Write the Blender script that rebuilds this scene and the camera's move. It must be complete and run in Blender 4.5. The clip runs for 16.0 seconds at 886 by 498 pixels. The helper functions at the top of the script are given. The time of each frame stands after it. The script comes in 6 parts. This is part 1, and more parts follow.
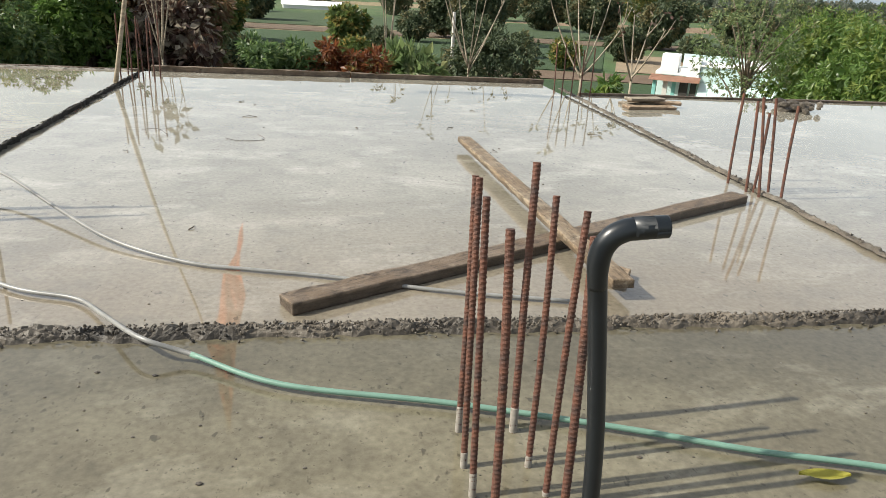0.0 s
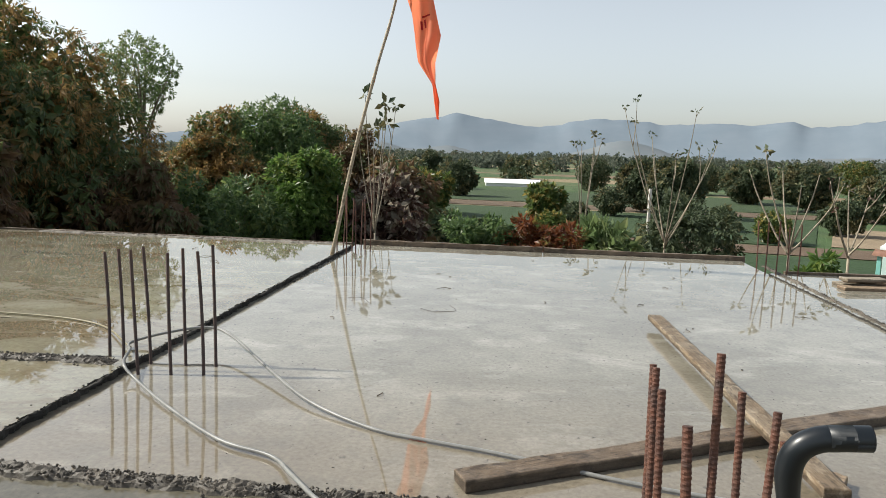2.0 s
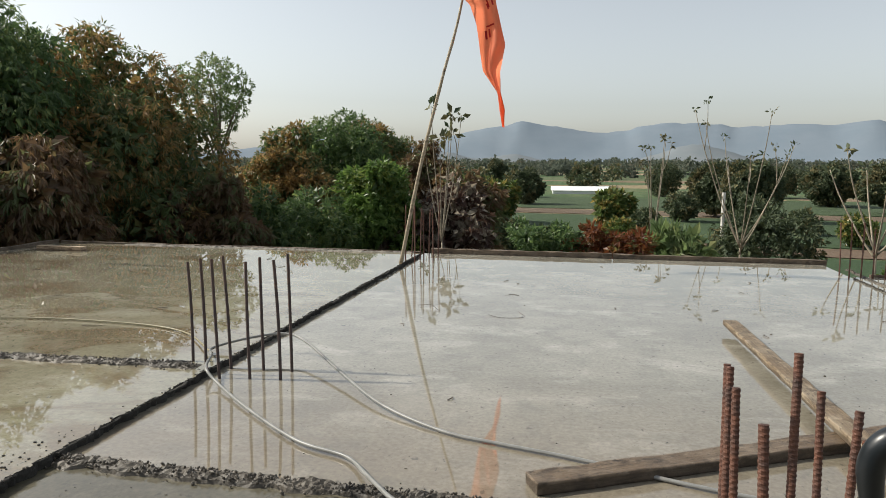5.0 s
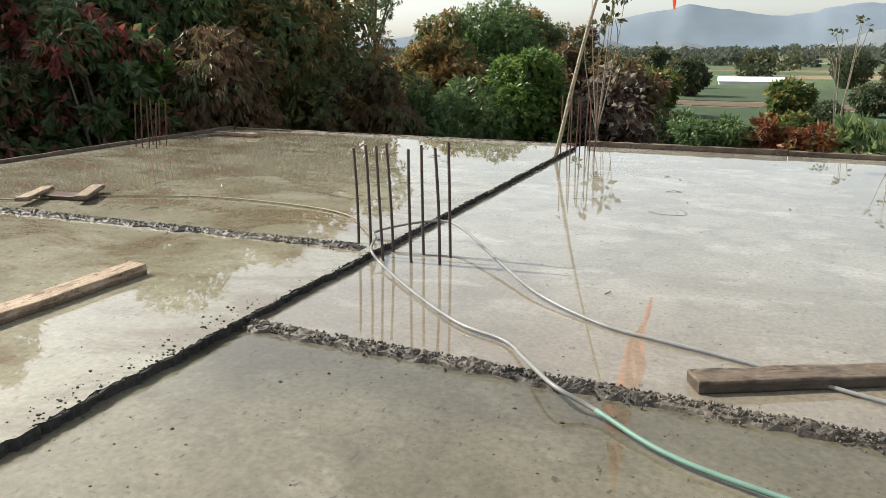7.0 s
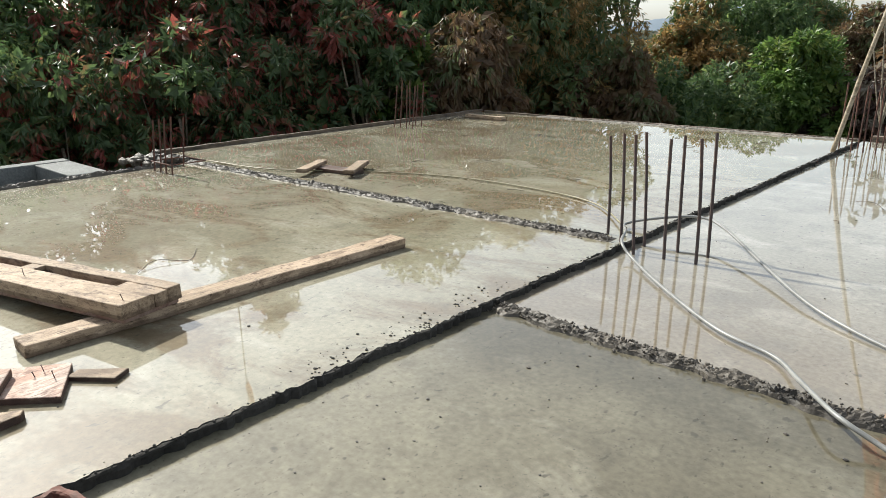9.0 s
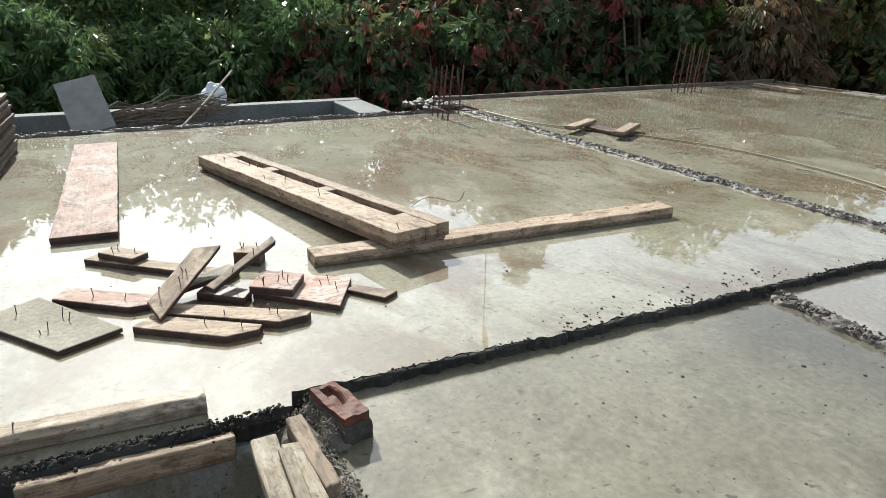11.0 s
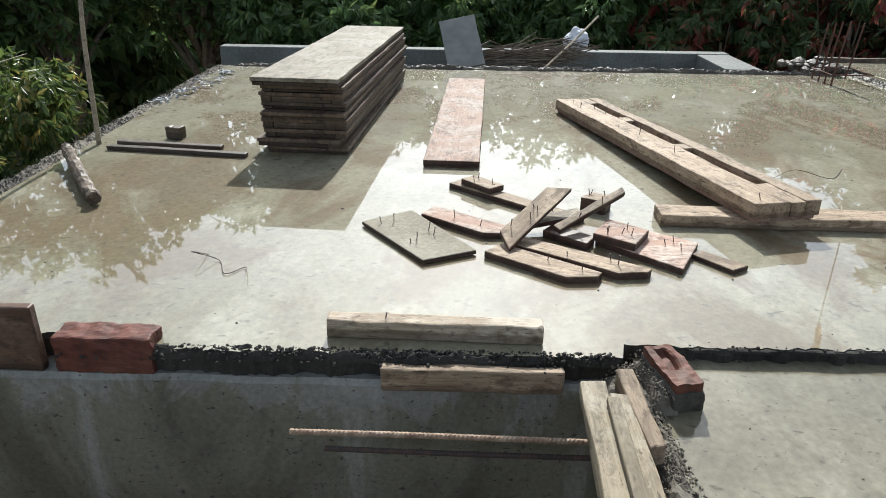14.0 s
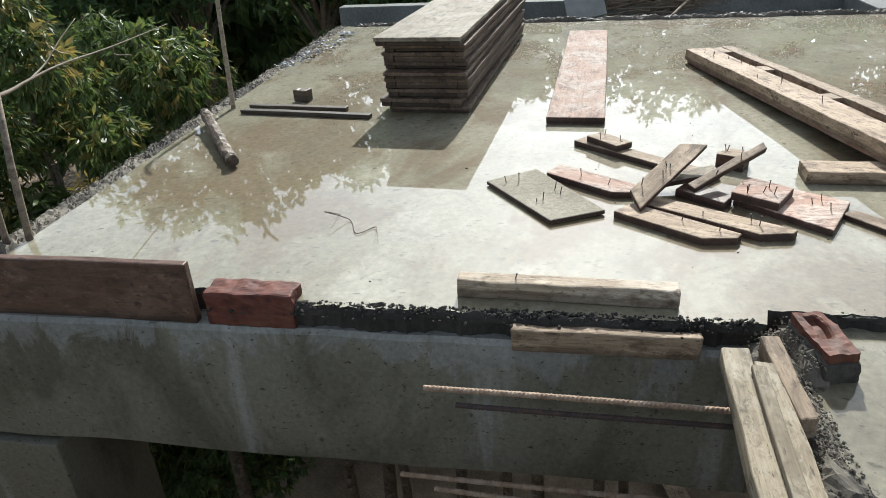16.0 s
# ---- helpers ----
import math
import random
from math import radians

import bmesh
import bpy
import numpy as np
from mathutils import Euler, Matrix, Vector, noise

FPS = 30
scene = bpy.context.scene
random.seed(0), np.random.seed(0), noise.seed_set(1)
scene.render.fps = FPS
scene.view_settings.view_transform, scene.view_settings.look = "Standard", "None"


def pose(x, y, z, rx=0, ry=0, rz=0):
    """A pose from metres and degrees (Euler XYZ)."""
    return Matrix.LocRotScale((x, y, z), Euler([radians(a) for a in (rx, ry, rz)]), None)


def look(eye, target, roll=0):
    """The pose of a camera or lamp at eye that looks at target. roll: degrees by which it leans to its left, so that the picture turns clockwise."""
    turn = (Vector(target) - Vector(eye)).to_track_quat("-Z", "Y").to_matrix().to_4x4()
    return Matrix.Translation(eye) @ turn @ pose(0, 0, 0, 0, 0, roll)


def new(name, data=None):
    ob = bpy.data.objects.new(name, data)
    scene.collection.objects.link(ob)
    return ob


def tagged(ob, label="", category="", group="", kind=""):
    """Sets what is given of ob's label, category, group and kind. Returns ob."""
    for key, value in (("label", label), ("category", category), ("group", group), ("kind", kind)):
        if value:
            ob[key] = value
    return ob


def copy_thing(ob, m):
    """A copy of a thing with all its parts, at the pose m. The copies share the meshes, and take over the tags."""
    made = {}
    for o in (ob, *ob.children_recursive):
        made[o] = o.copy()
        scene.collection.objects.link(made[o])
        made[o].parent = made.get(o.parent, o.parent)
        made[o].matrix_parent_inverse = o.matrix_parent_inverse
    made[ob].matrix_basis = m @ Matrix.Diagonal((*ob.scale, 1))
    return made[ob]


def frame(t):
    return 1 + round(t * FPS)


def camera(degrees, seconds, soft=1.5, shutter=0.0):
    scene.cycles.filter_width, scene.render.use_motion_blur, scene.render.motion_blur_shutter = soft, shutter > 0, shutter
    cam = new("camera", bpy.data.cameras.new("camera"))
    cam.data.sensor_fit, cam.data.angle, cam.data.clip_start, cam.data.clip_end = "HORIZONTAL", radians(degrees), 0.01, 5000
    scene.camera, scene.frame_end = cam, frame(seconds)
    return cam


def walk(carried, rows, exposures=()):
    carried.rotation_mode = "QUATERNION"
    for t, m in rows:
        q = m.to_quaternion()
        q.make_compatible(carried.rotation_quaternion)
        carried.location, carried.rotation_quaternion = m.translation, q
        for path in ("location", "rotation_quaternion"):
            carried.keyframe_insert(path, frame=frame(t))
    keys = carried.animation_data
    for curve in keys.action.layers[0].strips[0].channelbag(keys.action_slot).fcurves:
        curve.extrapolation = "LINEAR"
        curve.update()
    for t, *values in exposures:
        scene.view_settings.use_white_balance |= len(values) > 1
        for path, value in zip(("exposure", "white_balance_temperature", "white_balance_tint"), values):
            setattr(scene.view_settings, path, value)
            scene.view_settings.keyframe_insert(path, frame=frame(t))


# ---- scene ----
cam = camera(64.3, 16.0, 0.75)
PATH = [
    (0, (-0.005, -0.017, 0.832), (0.334, 1.822, 0.123), 3.3),
    (0.5, (0.008, -0.03, 0.85), (0.177, 1.879, 0.276), 3.5),
    (1, (0.012, -0.035, 0.861), (0.057, 1.909, 0.392), 2.8),
    (1.5, (0.017, -0.037, 0.865), (-0.079, 1.921, 0.469), 2.4),
    (2, (0.024, -0.04, 0.865), (-0.185, 1.93, 0.595), 1.7),
    (2.5, (0.031, -0.046, 0.867), (-0.231, 1.935, 0.782), 1.6),
    (3, (0.029, -0.052, 0.865), (-0.283, 1.92, 0.981), 1.4),
    (3.5, (0.028, -0.058, 0.864), (-0.3, 1.915, 0.892), 1.0),
    (4, (0.024, -0.057, 0.857), (-0.292, 1.914, 0.737), 0.9),
    (4.2, (0.023, -0.058, 0.856), (-0.297, 1.912, 0.717), 0.8),
    (6.3, (0.028, -0.089, 0.848), (-0.588, 1.75, 0.362), -0.4),
    (6.5, (0.017, -0.088, 0.845), (-0.633, 1.733, 0.335), -0.3),
    (7, (-0.023, -0.078, 0.842), (-0.795, 1.685, 0.3), -0.2),
    (7.5, (-0.062, -0.074, 0.839), (-0.984, 1.584, 0.207), 0.1),
    (8, (-0.081, -0.092, 0.841), (-1.147, 1.49, 0.24), 0.1),
    (8.2, (-0.083, -0.093, 0.843), (-1.198, 1.455, 0.268), 0.1),
    (10.3, (-0.171, -0.088, 0.845), (-1.687, 1.047, 0.202), 0.9),
    (10.5, (-0.172, -0.104, 0.828), (-1.723, 0.983, 0.186), 2.0),
    (11, (-0.158, -0.125, 0.816), (-1.842, 0.715, 0.137), 0.9),
    (11.5, (-0.147, -0.121, 0.816), (-1.876, 0.644, 0.162), 0.0),
    (12, (-0.151, -0.128, 0.816), (-1.932, 0.462, 0.121), 0.9),
    (12.5, (-0.165, -0.141, 0.815), (-2.0, 0.247, 0.121), 1.1),
    (13, (-0.168, -0.161, 0.816), (-2.033, 0.076, 0.131), 0.9),
    (13.5, (-0.17, -0.174, 0.816), (-2.031, -0.039, 0.096), 0.9),
    (14, (-0.174, -0.194, 0.811), (-1.999, -0.221, -0.007), 0.8),
    (14.5, (-0.176, -0.201, 0.812), (-1.961, -0.324, -0.082), -2.1),
    (15, (-0.18, -0.202, 0.813), (-1.949, -0.324, -0.113), -3.2),
    (15.5, (-0.184, -0.219, 0.813), (-1.951, -0.437, -0.1), -2.1),
    (16, (-0.179, -0.236, 0.815), (-1.923, -0.571, -0.105), -3.4),
]
walk(cam, [(t, look(eye, target, roll)) for t, eye, target, roll in PATH], [(0, 0.80, 6650, 7), (1, 0.74, 6550, 7), (2.2, 0.55, 6500, 7), (3.5, 0.56, 6600, 7), (4.0, 0.30, 6650, 7), (4.2, 0.30, 6650, 7), (6.5, 0.78, 6600, 7), (7.5, 0.86, 6550, 7), (10.5, 0.88, 6150, 5), (13, 0.76, 6030, 5), (16, 0.71, 6030, 5)])

# ---------- world, sun ----------
SUN_YAW, SUN_UP = radians(88), radians(39)
sun_dir = Vector((-math.sin(SUN_YAW) * math.cos(SUN_UP), math.cos(SUN_YAW) * math.cos(SUN_UP), math.sin(SUN_UP)))
world = bpy.data.worlds.new("world")
scene.world = world
world.use_nodes = True
wn, wl = world.node_tree.nodes, world.node_tree.links
sky = wn.new("ShaderNodeTexSky")
sky.sky_type = "NISHITA"
sky.sun_disc = False
sky.sun_elevation = SUN_UP
sky.sun_rotation = -SUN_YAW
sky.air_density, sky.dust_density, sky.ozone_density, sky.altitude = 1.0, 2.4, 1.0, 300
wn["Background"].inputs["Strength"].default_value = 0.12
haze = wn.new("ShaderNodeHueSaturation")
haze.inputs["Saturation"].default_value = 0.40
wl.new(sky.outputs[0], haze.inputs["Color"])
wl.new(haze.outputs[0], wn["Background"].inputs["Color"])
sun = bpy.data.lights.new("sun", "SUN")
sun.energy, sun.angle, sun.color = 3.8, radians(0.6), (1.0, 0.94, 0.85)
sun_ob = new("sun", sun)
sun_ob.matrix_world = look(sun_dir * 50, (0, 0, 0))

# ---------- materials ----------


def material(name, rough=0.7, metal=0.0):
    m = bpy.data.materials.new(name)
    m.use_nodes = True
    b = m.node_tree.nodes["Principled BSDF"]
    b.inputs["Roughness"].default_value, b.inputs["Metallic"].default_value = rough, metal
    return m, m.node_tree.nodes, m.node_tree.links, b


def node(nodes, kind, **sets):
    n = nodes.new(kind)
    for k, v in sets.items():
        n.inputs[k.replace("_", " ")].default_value = v
    return n


def noise_tex(nodes, links, co, scale, detail=4, rough=0.55, warp=0.0):
    n = node(nodes, "ShaderNodeTexNoise", Scale=scale, Detail=detail, Roughness=rough, Distortion=warp)
    links.new(co, n.inputs["Vector"])
    return n.outputs["Fac"]


def ramp(nodes, links, fac, stops):
    r = nodes.new("ShaderNodeValToRGB")
    e = r.color_ramp.elements
    while len(e) < len(stops):
        e.new(0.5)
    for el, (p, c) in zip(e, stops):
        el.position = p
        el.color = (c, c, c, 1) if isinstance(c, (int, float)) else (*c, 1)
    links.new(fac, r.inputs["Fac"])
    return r.outputs["Color"]


def mix(nodes, links, fac, a, b, blend="MIX"):
    m = nodes.new("ShaderNodeMix")
    m.data_type, m.blend_type = "RGBA", blend
    for sock, v in ((m.inputs["Factor"], fac), (m.inputs["A"], a), (m.inputs["B"], b)):
        if isinstance(v, bpy.types.NodeSocket):
            links.new(v, sock)
        elif isinstance(v, (int, float)):
            sock.default_value = v
        else:
            sock.default_value = (*v, 1)
    return m.outputs["Result"]


def bump(nodes, links, height, strength, distance, target):
    b = node(nodes, "ShaderNodeBump", Strength=strength, Distance=distance)
    links.new(height, b.inputs["Height"])
    links.new(b.outputs["Normal"], target)


def coords(nodes, links, scale=None):
    c = nodes.new("ShaderNodeTexCoord").outputs["Object"]
    if scale:
        m = nodes.new("ShaderNodeMapping")
        m.inputs["Scale"].default_value = scale
        links.new(c, m.inputs["Vector"])
        c = m.outputs["Vector"]
    return c


def wet_concrete(name, light, dark, pale, wet_low, wet_high, dry_rough, film=1.0, silt=None, damp_band=None, mirror=1.5):
    """Concrete under a film of curing water: glossy where the film stands, duller where it has dried."""
    m, n, l, b = material(name, 0.75)
    co = coords(n, l)
    big = noise_tex(n, l, co, 0.9, 6, 0.6, 0.6)
    mid = noise_tex(n, l, co, 5.0, 8, 0.65)
    fine = noise_tex(n, l, co, 60.0, 4, 0.6)
    streak = noise_tex(n, l, coords(n, l, (1.0, 1.7, 1.0)), 2.3, 7, 0.62, 0.4)
    col = mix(n, l, ramp(n, l, big, [(0.40, 0.0), (0.60, 1.0)]), dark, light)
    col = mix(n, l, ramp(n, l, streak, [(0.53, 0.0), (0.66, 0.65)]), col, pale)
    blotch = noise_tex(n, l, co, 13.0, 6, 0.7, 0.5)
    col = mix(n, l, ramp(n, l, blotch, [(0.50, 0.0), (0.68, 0.3)]), col, tuple(c * 0.75 for c in dark))
    if silt:
        patch = noise_tex(n, l, coords(n, l, (1.0, 1.7, 1.0)), 1.3, 7, 0.66, 0.8)
        col = mix(n, l, ramp(n, l, patch, [(0.48, 0.0), (0.58, 0.8)]), col, silt)
    if damp_band:
        # damp stain along the mortar joint, with a wandering edge
        sep = n.new("ShaderNodeSeparateXYZ")
        l.new(co, sep.inputs[0])
        edge = node(n, "ShaderNodeMapRange", From_Min=damp_band[0], From_Max=damp_band[1])
        wander = n.new("ShaderNodeMath")
        wander.operation = "MULTIPLY_ADD"
        l.new(noise_tex(n, l, co, 2.2, 6, 0.6), wander.inputs[0])
        wander.inputs[1].default_value = 0.5
        l.new(sep.outputs[1], wander.inputs[2])
        off = n.new("ShaderNodeMath")
        off.operation = "SUBTRACT"
        l.new(wander.outputs[0], off.inputs[0])
        off.inputs[1].default_value = 0.22
        l.new(off.outputs[0], edge.inputs["Value"])
        col = mix(n, l, edge.outputs[0], col, mix(n, l, 0.55, col, damp_band[2]))
    col = mix(n, l, ramp(n, l, mid, [(0.3, 0.5), (0.5, 0.0)]), col, tuple(c * 0.62 for c in dark))
    col = mix(n, l, 0.4, col, ramp(n, l, fine, [(0.28, 0.2), (0.72, 0.85)]), "SOFT_LIGHT")
    pits = noise_tex(n, l, co, 95.0, 3, 0.6)
    col = mix(n, l, ramp(n, l, pits, [(0.30, 0.55), (0.37, 0.0)]), col, tuple(c * 0.45 for c in dark))
    spots = noise_tex(n, l, co, 26.0, 2, 0.5)
    col = mix(n, l, ramp(n, l, spots, [(0.24, 0.7), (0.30, 0.0)]), col, tuple(c * 0.4 for c in dark))
    flecks = noise_tex(n, l, coords(n, l, (1.0, 0.55, 1.0)), 52.0, 2, 0.5)
    col = mix(n, l, ramp(n, l, flecks, [(0.27, 0.75), (0.33, 0.0)]), col, tuple(c * 0.42 for c in dark))
    l.new(col, b.inputs["Base Color"])
    b.inputs["Specular IOR Level"].default_value = 0.2
    dry = ramp(n, l, noise_tex(n, l, co, 1.7, 7, 0.6, 0.3), [(wet_low, 0.012), (wet_high, dry_rough)])
    if damp_band:
        dry = mix(n, l, edge.outputs[0], dry, (0.015, 0.015, 0.015))
    b.inputs["Coat Weight"].default_value = film
    b.inputs["Coat IOR"].default_value = mirror
    l.new(dry, b.inputs["Coat Roughness"])
    bump(n, l, fine, 0.3, 0.003, b.inputs["Normal"])
    rip = noise_tex(n, l, co, 7.0, 2, 0.4)
    bump(n, l, rip, 0.012, 0.002, b.inputs["Coat Normal"])
    return m


M_BAY = wet_concrete("bay concrete", (0.285, 0.265, 0.212), (0.20, 0.183, 0.14), (0.40, 0.38, 0.32), 0.60, 0.78, 0.08, 1.0, None, (2.75, 1.85, (0.17, 0.13, 0.085)), 1.85)
M_NEAR = wet_concrete("damp concrete", (0.182, 0.164, 0.112), (0.108, 0.094, 0.061), (0.262, 0.242, 0.182), 0.47, 0.66, 0.08, 1.0, None, (1.22, 1.42, (0.053, 0.046, 0.029)), 1.46)
M_POND = wet_concrete("flooded concrete", (0.262, 0.240, 0.168), (0.192, 0.172, 0.112), (0.34, 0.322, 0.25), 0.66, 0.8, 0.05, 1.0, (0.135, 0.094, 0.048), None, 1.66)


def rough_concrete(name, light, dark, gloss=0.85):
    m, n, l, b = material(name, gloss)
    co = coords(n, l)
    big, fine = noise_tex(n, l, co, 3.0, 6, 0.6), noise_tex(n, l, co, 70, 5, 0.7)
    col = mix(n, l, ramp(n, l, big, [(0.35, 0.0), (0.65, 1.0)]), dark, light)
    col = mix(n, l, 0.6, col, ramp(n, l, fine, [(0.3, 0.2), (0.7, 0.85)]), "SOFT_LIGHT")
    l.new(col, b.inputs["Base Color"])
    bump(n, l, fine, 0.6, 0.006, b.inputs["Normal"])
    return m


M_MORTAR = rough_concrete("crumbled mortar", (0.125, 0.105, 0.08), (0.022, 0.018, 0.013), 0.55)
M_COAT = rough_concrete("dark mortar coat", (0.10, 0.09, 0.075), (0.03, 0.026, 0.022), 0.8)
M_GRAVEL = rough_concrete("pale crumbled aggregate", (0.215, 0.19, 0.15), (0.04, 0.034, 0.027), 0.85)
# near-black: wet concrete, with the gap's shadow put into the colour too
M_EDGE = rough_concrete("wet slab edge with shade painted in", (0.045, 0.041, 0.035), (0.02, 0.018, 0.015), 0.95)
M_BEAM, n, l, b = material("stained beam concrete", 0.6)
co = coords(n, l)
col = mix(n, l, ramp(n, l, noise_tex(n, l, coords(n, l, (1.0, 1.0, 0.6)), 2.6, 8, 0.62, 0.5), [(0.44, 0.0), (0.56, 1.0)]), (0.088, 0.082, 0.06), (0.165, 0.155, 0.12))
col = mix(n, l, ramp(n, l, noise_tex(n, l, coords(n, l, (1.0, 2.2, 0.35)), 3.1, 7, 0.6, 0.3), [(0.57, 0.0), (0.66, 0.45)]), col, (0.34, 0.34, 0.33))
col = mix(n, l, ramp(n, l, noise_tex(n, l, co, 34, 3), [(0.26, 0.8), (0.33, 0.0)]), col, (0.03, 0.028, 0.025))
# lime-white laitance left in patches below the slab edge
sep = n.new("ShaderNodeSeparateXYZ")
l.new(co, sep.inputs[0])
edge = n.new("ShaderNodeMath")
edge.operation = "MULTIPLY_ADD"
l.new(noise_tex(n, l, coords(n, l, (1.0, 1.0, 0.6)), 7.0, 8, 0.68, 0.6), edge.inputs[0])
edge.inputs[1].default_value = 0.55
l.new(sep.outputs[2], edge.inputs[2])
lime = node(n, "ShaderNodeMapRange", From_Min=0.185, From_Max=0.215, To_Max=0.5)
l.new(edge.outputs[0], lime.inputs["Value"])
col = mix(n, l, lime.outputs[0], col, mix(n, l, noise_tex(n, l, co, 18, 5, 0.65), (0.13, 0.13, 0.125), (0.38, 0.385, 0.385)))
col = mix(n, l, 0.5, col, ramp(n, l, noise_tex(n, l, co, 80, 4, 0.7), [(0.3, 0.25), (0.7, 0.8)]), "SOFT_LIGHT")
l.new(col, b.inputs["Base Color"])
bump(n, l, noise_tex(n, l, co, 45, 5, 0.7), 0.5, 0.004, b.inputs["Normal"])
pits = noise_tex(n, l, coords(n, l, (1.0, 1.0, 1.8)), 60, 3, 0.6)
last = b.inputs["Base Color"].links[0].from_socket
l.new(mix(n, l, ramp(n, l, pits, [(0.30, 0.85), (0.36, 0.0)]), last, (0.025, 0.023, 0.02)), b.inputs["Base Color"])
M_TROUGH = rough_concrete("trough plaster", (0.165, 0.172, 0.165), (0.10, 0.106, 0.10), 0.8)


def timber(name, light, dark, stain, stain_amount=0.5, gloss=0.75, wet=0.020):
    """Weathered board: grain along the object's long local x, cement stains on it."""
    m, n, l, b = material(name, gloss)
    grain = noise_tex(n, l, coords(n, l, (2.0, 48.0, 48.0)), 3.0, 7, 0.7, 0.5)
    co = coords(n, l)
    blot = noise_tex(n, l, co, 7.0, 6, 0.62)
    info = n.new("ShaderNodeObjectInfo").outputs["Random"]
    col = mix(n, l, ramp(n, l, grain, [(0.34, 0.0), (0.60, 1.0)]), tuple(0.55 * c + 0.3 * h for c, h in zip(dark, light)), light)
    col = mix(n, l, ramp(n, l, blot, [(0.46, 0.0), (0.60, stain_amount)]), col, stain)
    grime = noise_tex(n, l, coords(n, l, (1.0, 2.5, 2.5)), 11.0, 7, 0.68, 0.6)
    col = mix(n, l, ramp(n, l, grime, [(0.50, 0.0), (0.64, 0.75)]), col, tuple(c * 0.5 for c in dark))
    col = mix(n, l, ramp(n, l, noise_tex(n, l, co, 24, 3), [(0.27, 0.85), (0.36, 0.0)]), col, tuple(c * 0.35 for c in dark))
    chips = noise_tex(n, l, coords(n, l, (1.0, 2.0, 2.0)), 46.0, 5, 0.7, 0.4)
    col = mix(n, l, ramp(n, l, chips, [(0.54, 0.0), (0.66, 0.6)]), col, tuple(c * 0.45 for c in dark))
    pale = noise_tex(n, l, coords(n, l, (1.0, 1.6, 1.6)), 19.0, 6, 0.7, 0.3)
    col = mix(n, l, ramp(n, l, pale, [(0.56, 0.0), (0.66, 0.55)]), col, tuple(min(0.6, c * 1.25) for c in stain))
    dash = noise_tex(n, l, coords(n, l, (14.0, 60.0, 60.0)), 1.6, 3, 0.6, 0.3)
    col = mix(n, l, ramp(n, l, dash, [(0.30, 0.9), (0.37, 0.0)]), col, tuple(c * 0.4 for c in dark))
    # boards lie in water: darker from the underside up to a wandering line, part soaking, part shade painted on the
    # sides
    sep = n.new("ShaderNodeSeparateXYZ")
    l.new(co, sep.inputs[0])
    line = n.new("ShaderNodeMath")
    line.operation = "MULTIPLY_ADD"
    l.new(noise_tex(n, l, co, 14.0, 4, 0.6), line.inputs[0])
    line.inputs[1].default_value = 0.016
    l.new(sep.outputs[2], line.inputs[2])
    soak_shade = node(n, "ShaderNodeMapRange", From_Min=wet, From_Max=wet + 0.005, To_Min=0.62, To_Max=0.0)
    l.new(line.outputs[0], soak_shade.inputs["Value"])
    col = mix(n, l, soak_shade.outputs[0], col, tuple(c * 0.45 for c in dark))
    hue = node(n, "ShaderNodeHueSaturation")
    val = node(n, "ShaderNodeMapRange", To_Min=0.8, To_Max=1.2)
    l.new(info, val.inputs["Value"])
    l.new(val.outputs[0], hue.inputs["Value"])
    l.new(col, hue.inputs["Color"])
    l.new(hue.outputs[0], b.inputs["Base Color"])
    bump(n, l, grain, 0.5, 0.003, b.inputs["Normal"])
    return m


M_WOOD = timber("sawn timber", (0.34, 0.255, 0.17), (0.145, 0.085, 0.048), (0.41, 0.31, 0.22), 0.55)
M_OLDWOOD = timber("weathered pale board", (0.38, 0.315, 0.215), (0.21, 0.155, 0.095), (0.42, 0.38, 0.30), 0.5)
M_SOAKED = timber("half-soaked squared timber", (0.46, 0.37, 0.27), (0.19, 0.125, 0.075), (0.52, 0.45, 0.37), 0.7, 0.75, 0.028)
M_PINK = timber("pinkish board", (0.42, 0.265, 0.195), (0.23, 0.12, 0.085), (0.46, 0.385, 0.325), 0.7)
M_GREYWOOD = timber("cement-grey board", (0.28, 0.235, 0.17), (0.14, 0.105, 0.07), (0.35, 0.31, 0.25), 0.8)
# dark line set high: sides of thin planks go dark, wet and painted shade
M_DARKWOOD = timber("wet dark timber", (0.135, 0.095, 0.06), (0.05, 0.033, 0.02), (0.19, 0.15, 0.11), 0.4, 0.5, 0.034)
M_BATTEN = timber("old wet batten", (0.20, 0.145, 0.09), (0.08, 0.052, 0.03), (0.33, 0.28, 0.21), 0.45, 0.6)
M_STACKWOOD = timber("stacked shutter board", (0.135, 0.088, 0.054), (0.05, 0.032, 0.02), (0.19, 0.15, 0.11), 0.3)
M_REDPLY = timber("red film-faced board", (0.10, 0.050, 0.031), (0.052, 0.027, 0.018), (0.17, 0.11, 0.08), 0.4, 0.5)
# dark red-brown for board sides, with their shade put into the colour
M_SHADESIDE = timber("red-brown board side with shade in its colour", (0.115, 0.055, 0.036), (0.05, 0.026, 0.018), (0.17, 0.12, 0.09), 0.25, 0.7)
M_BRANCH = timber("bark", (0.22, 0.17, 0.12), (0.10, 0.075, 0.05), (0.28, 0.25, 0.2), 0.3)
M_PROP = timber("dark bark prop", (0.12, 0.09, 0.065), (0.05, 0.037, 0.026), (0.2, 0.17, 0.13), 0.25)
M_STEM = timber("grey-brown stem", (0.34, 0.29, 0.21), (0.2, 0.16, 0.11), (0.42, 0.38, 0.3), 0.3)
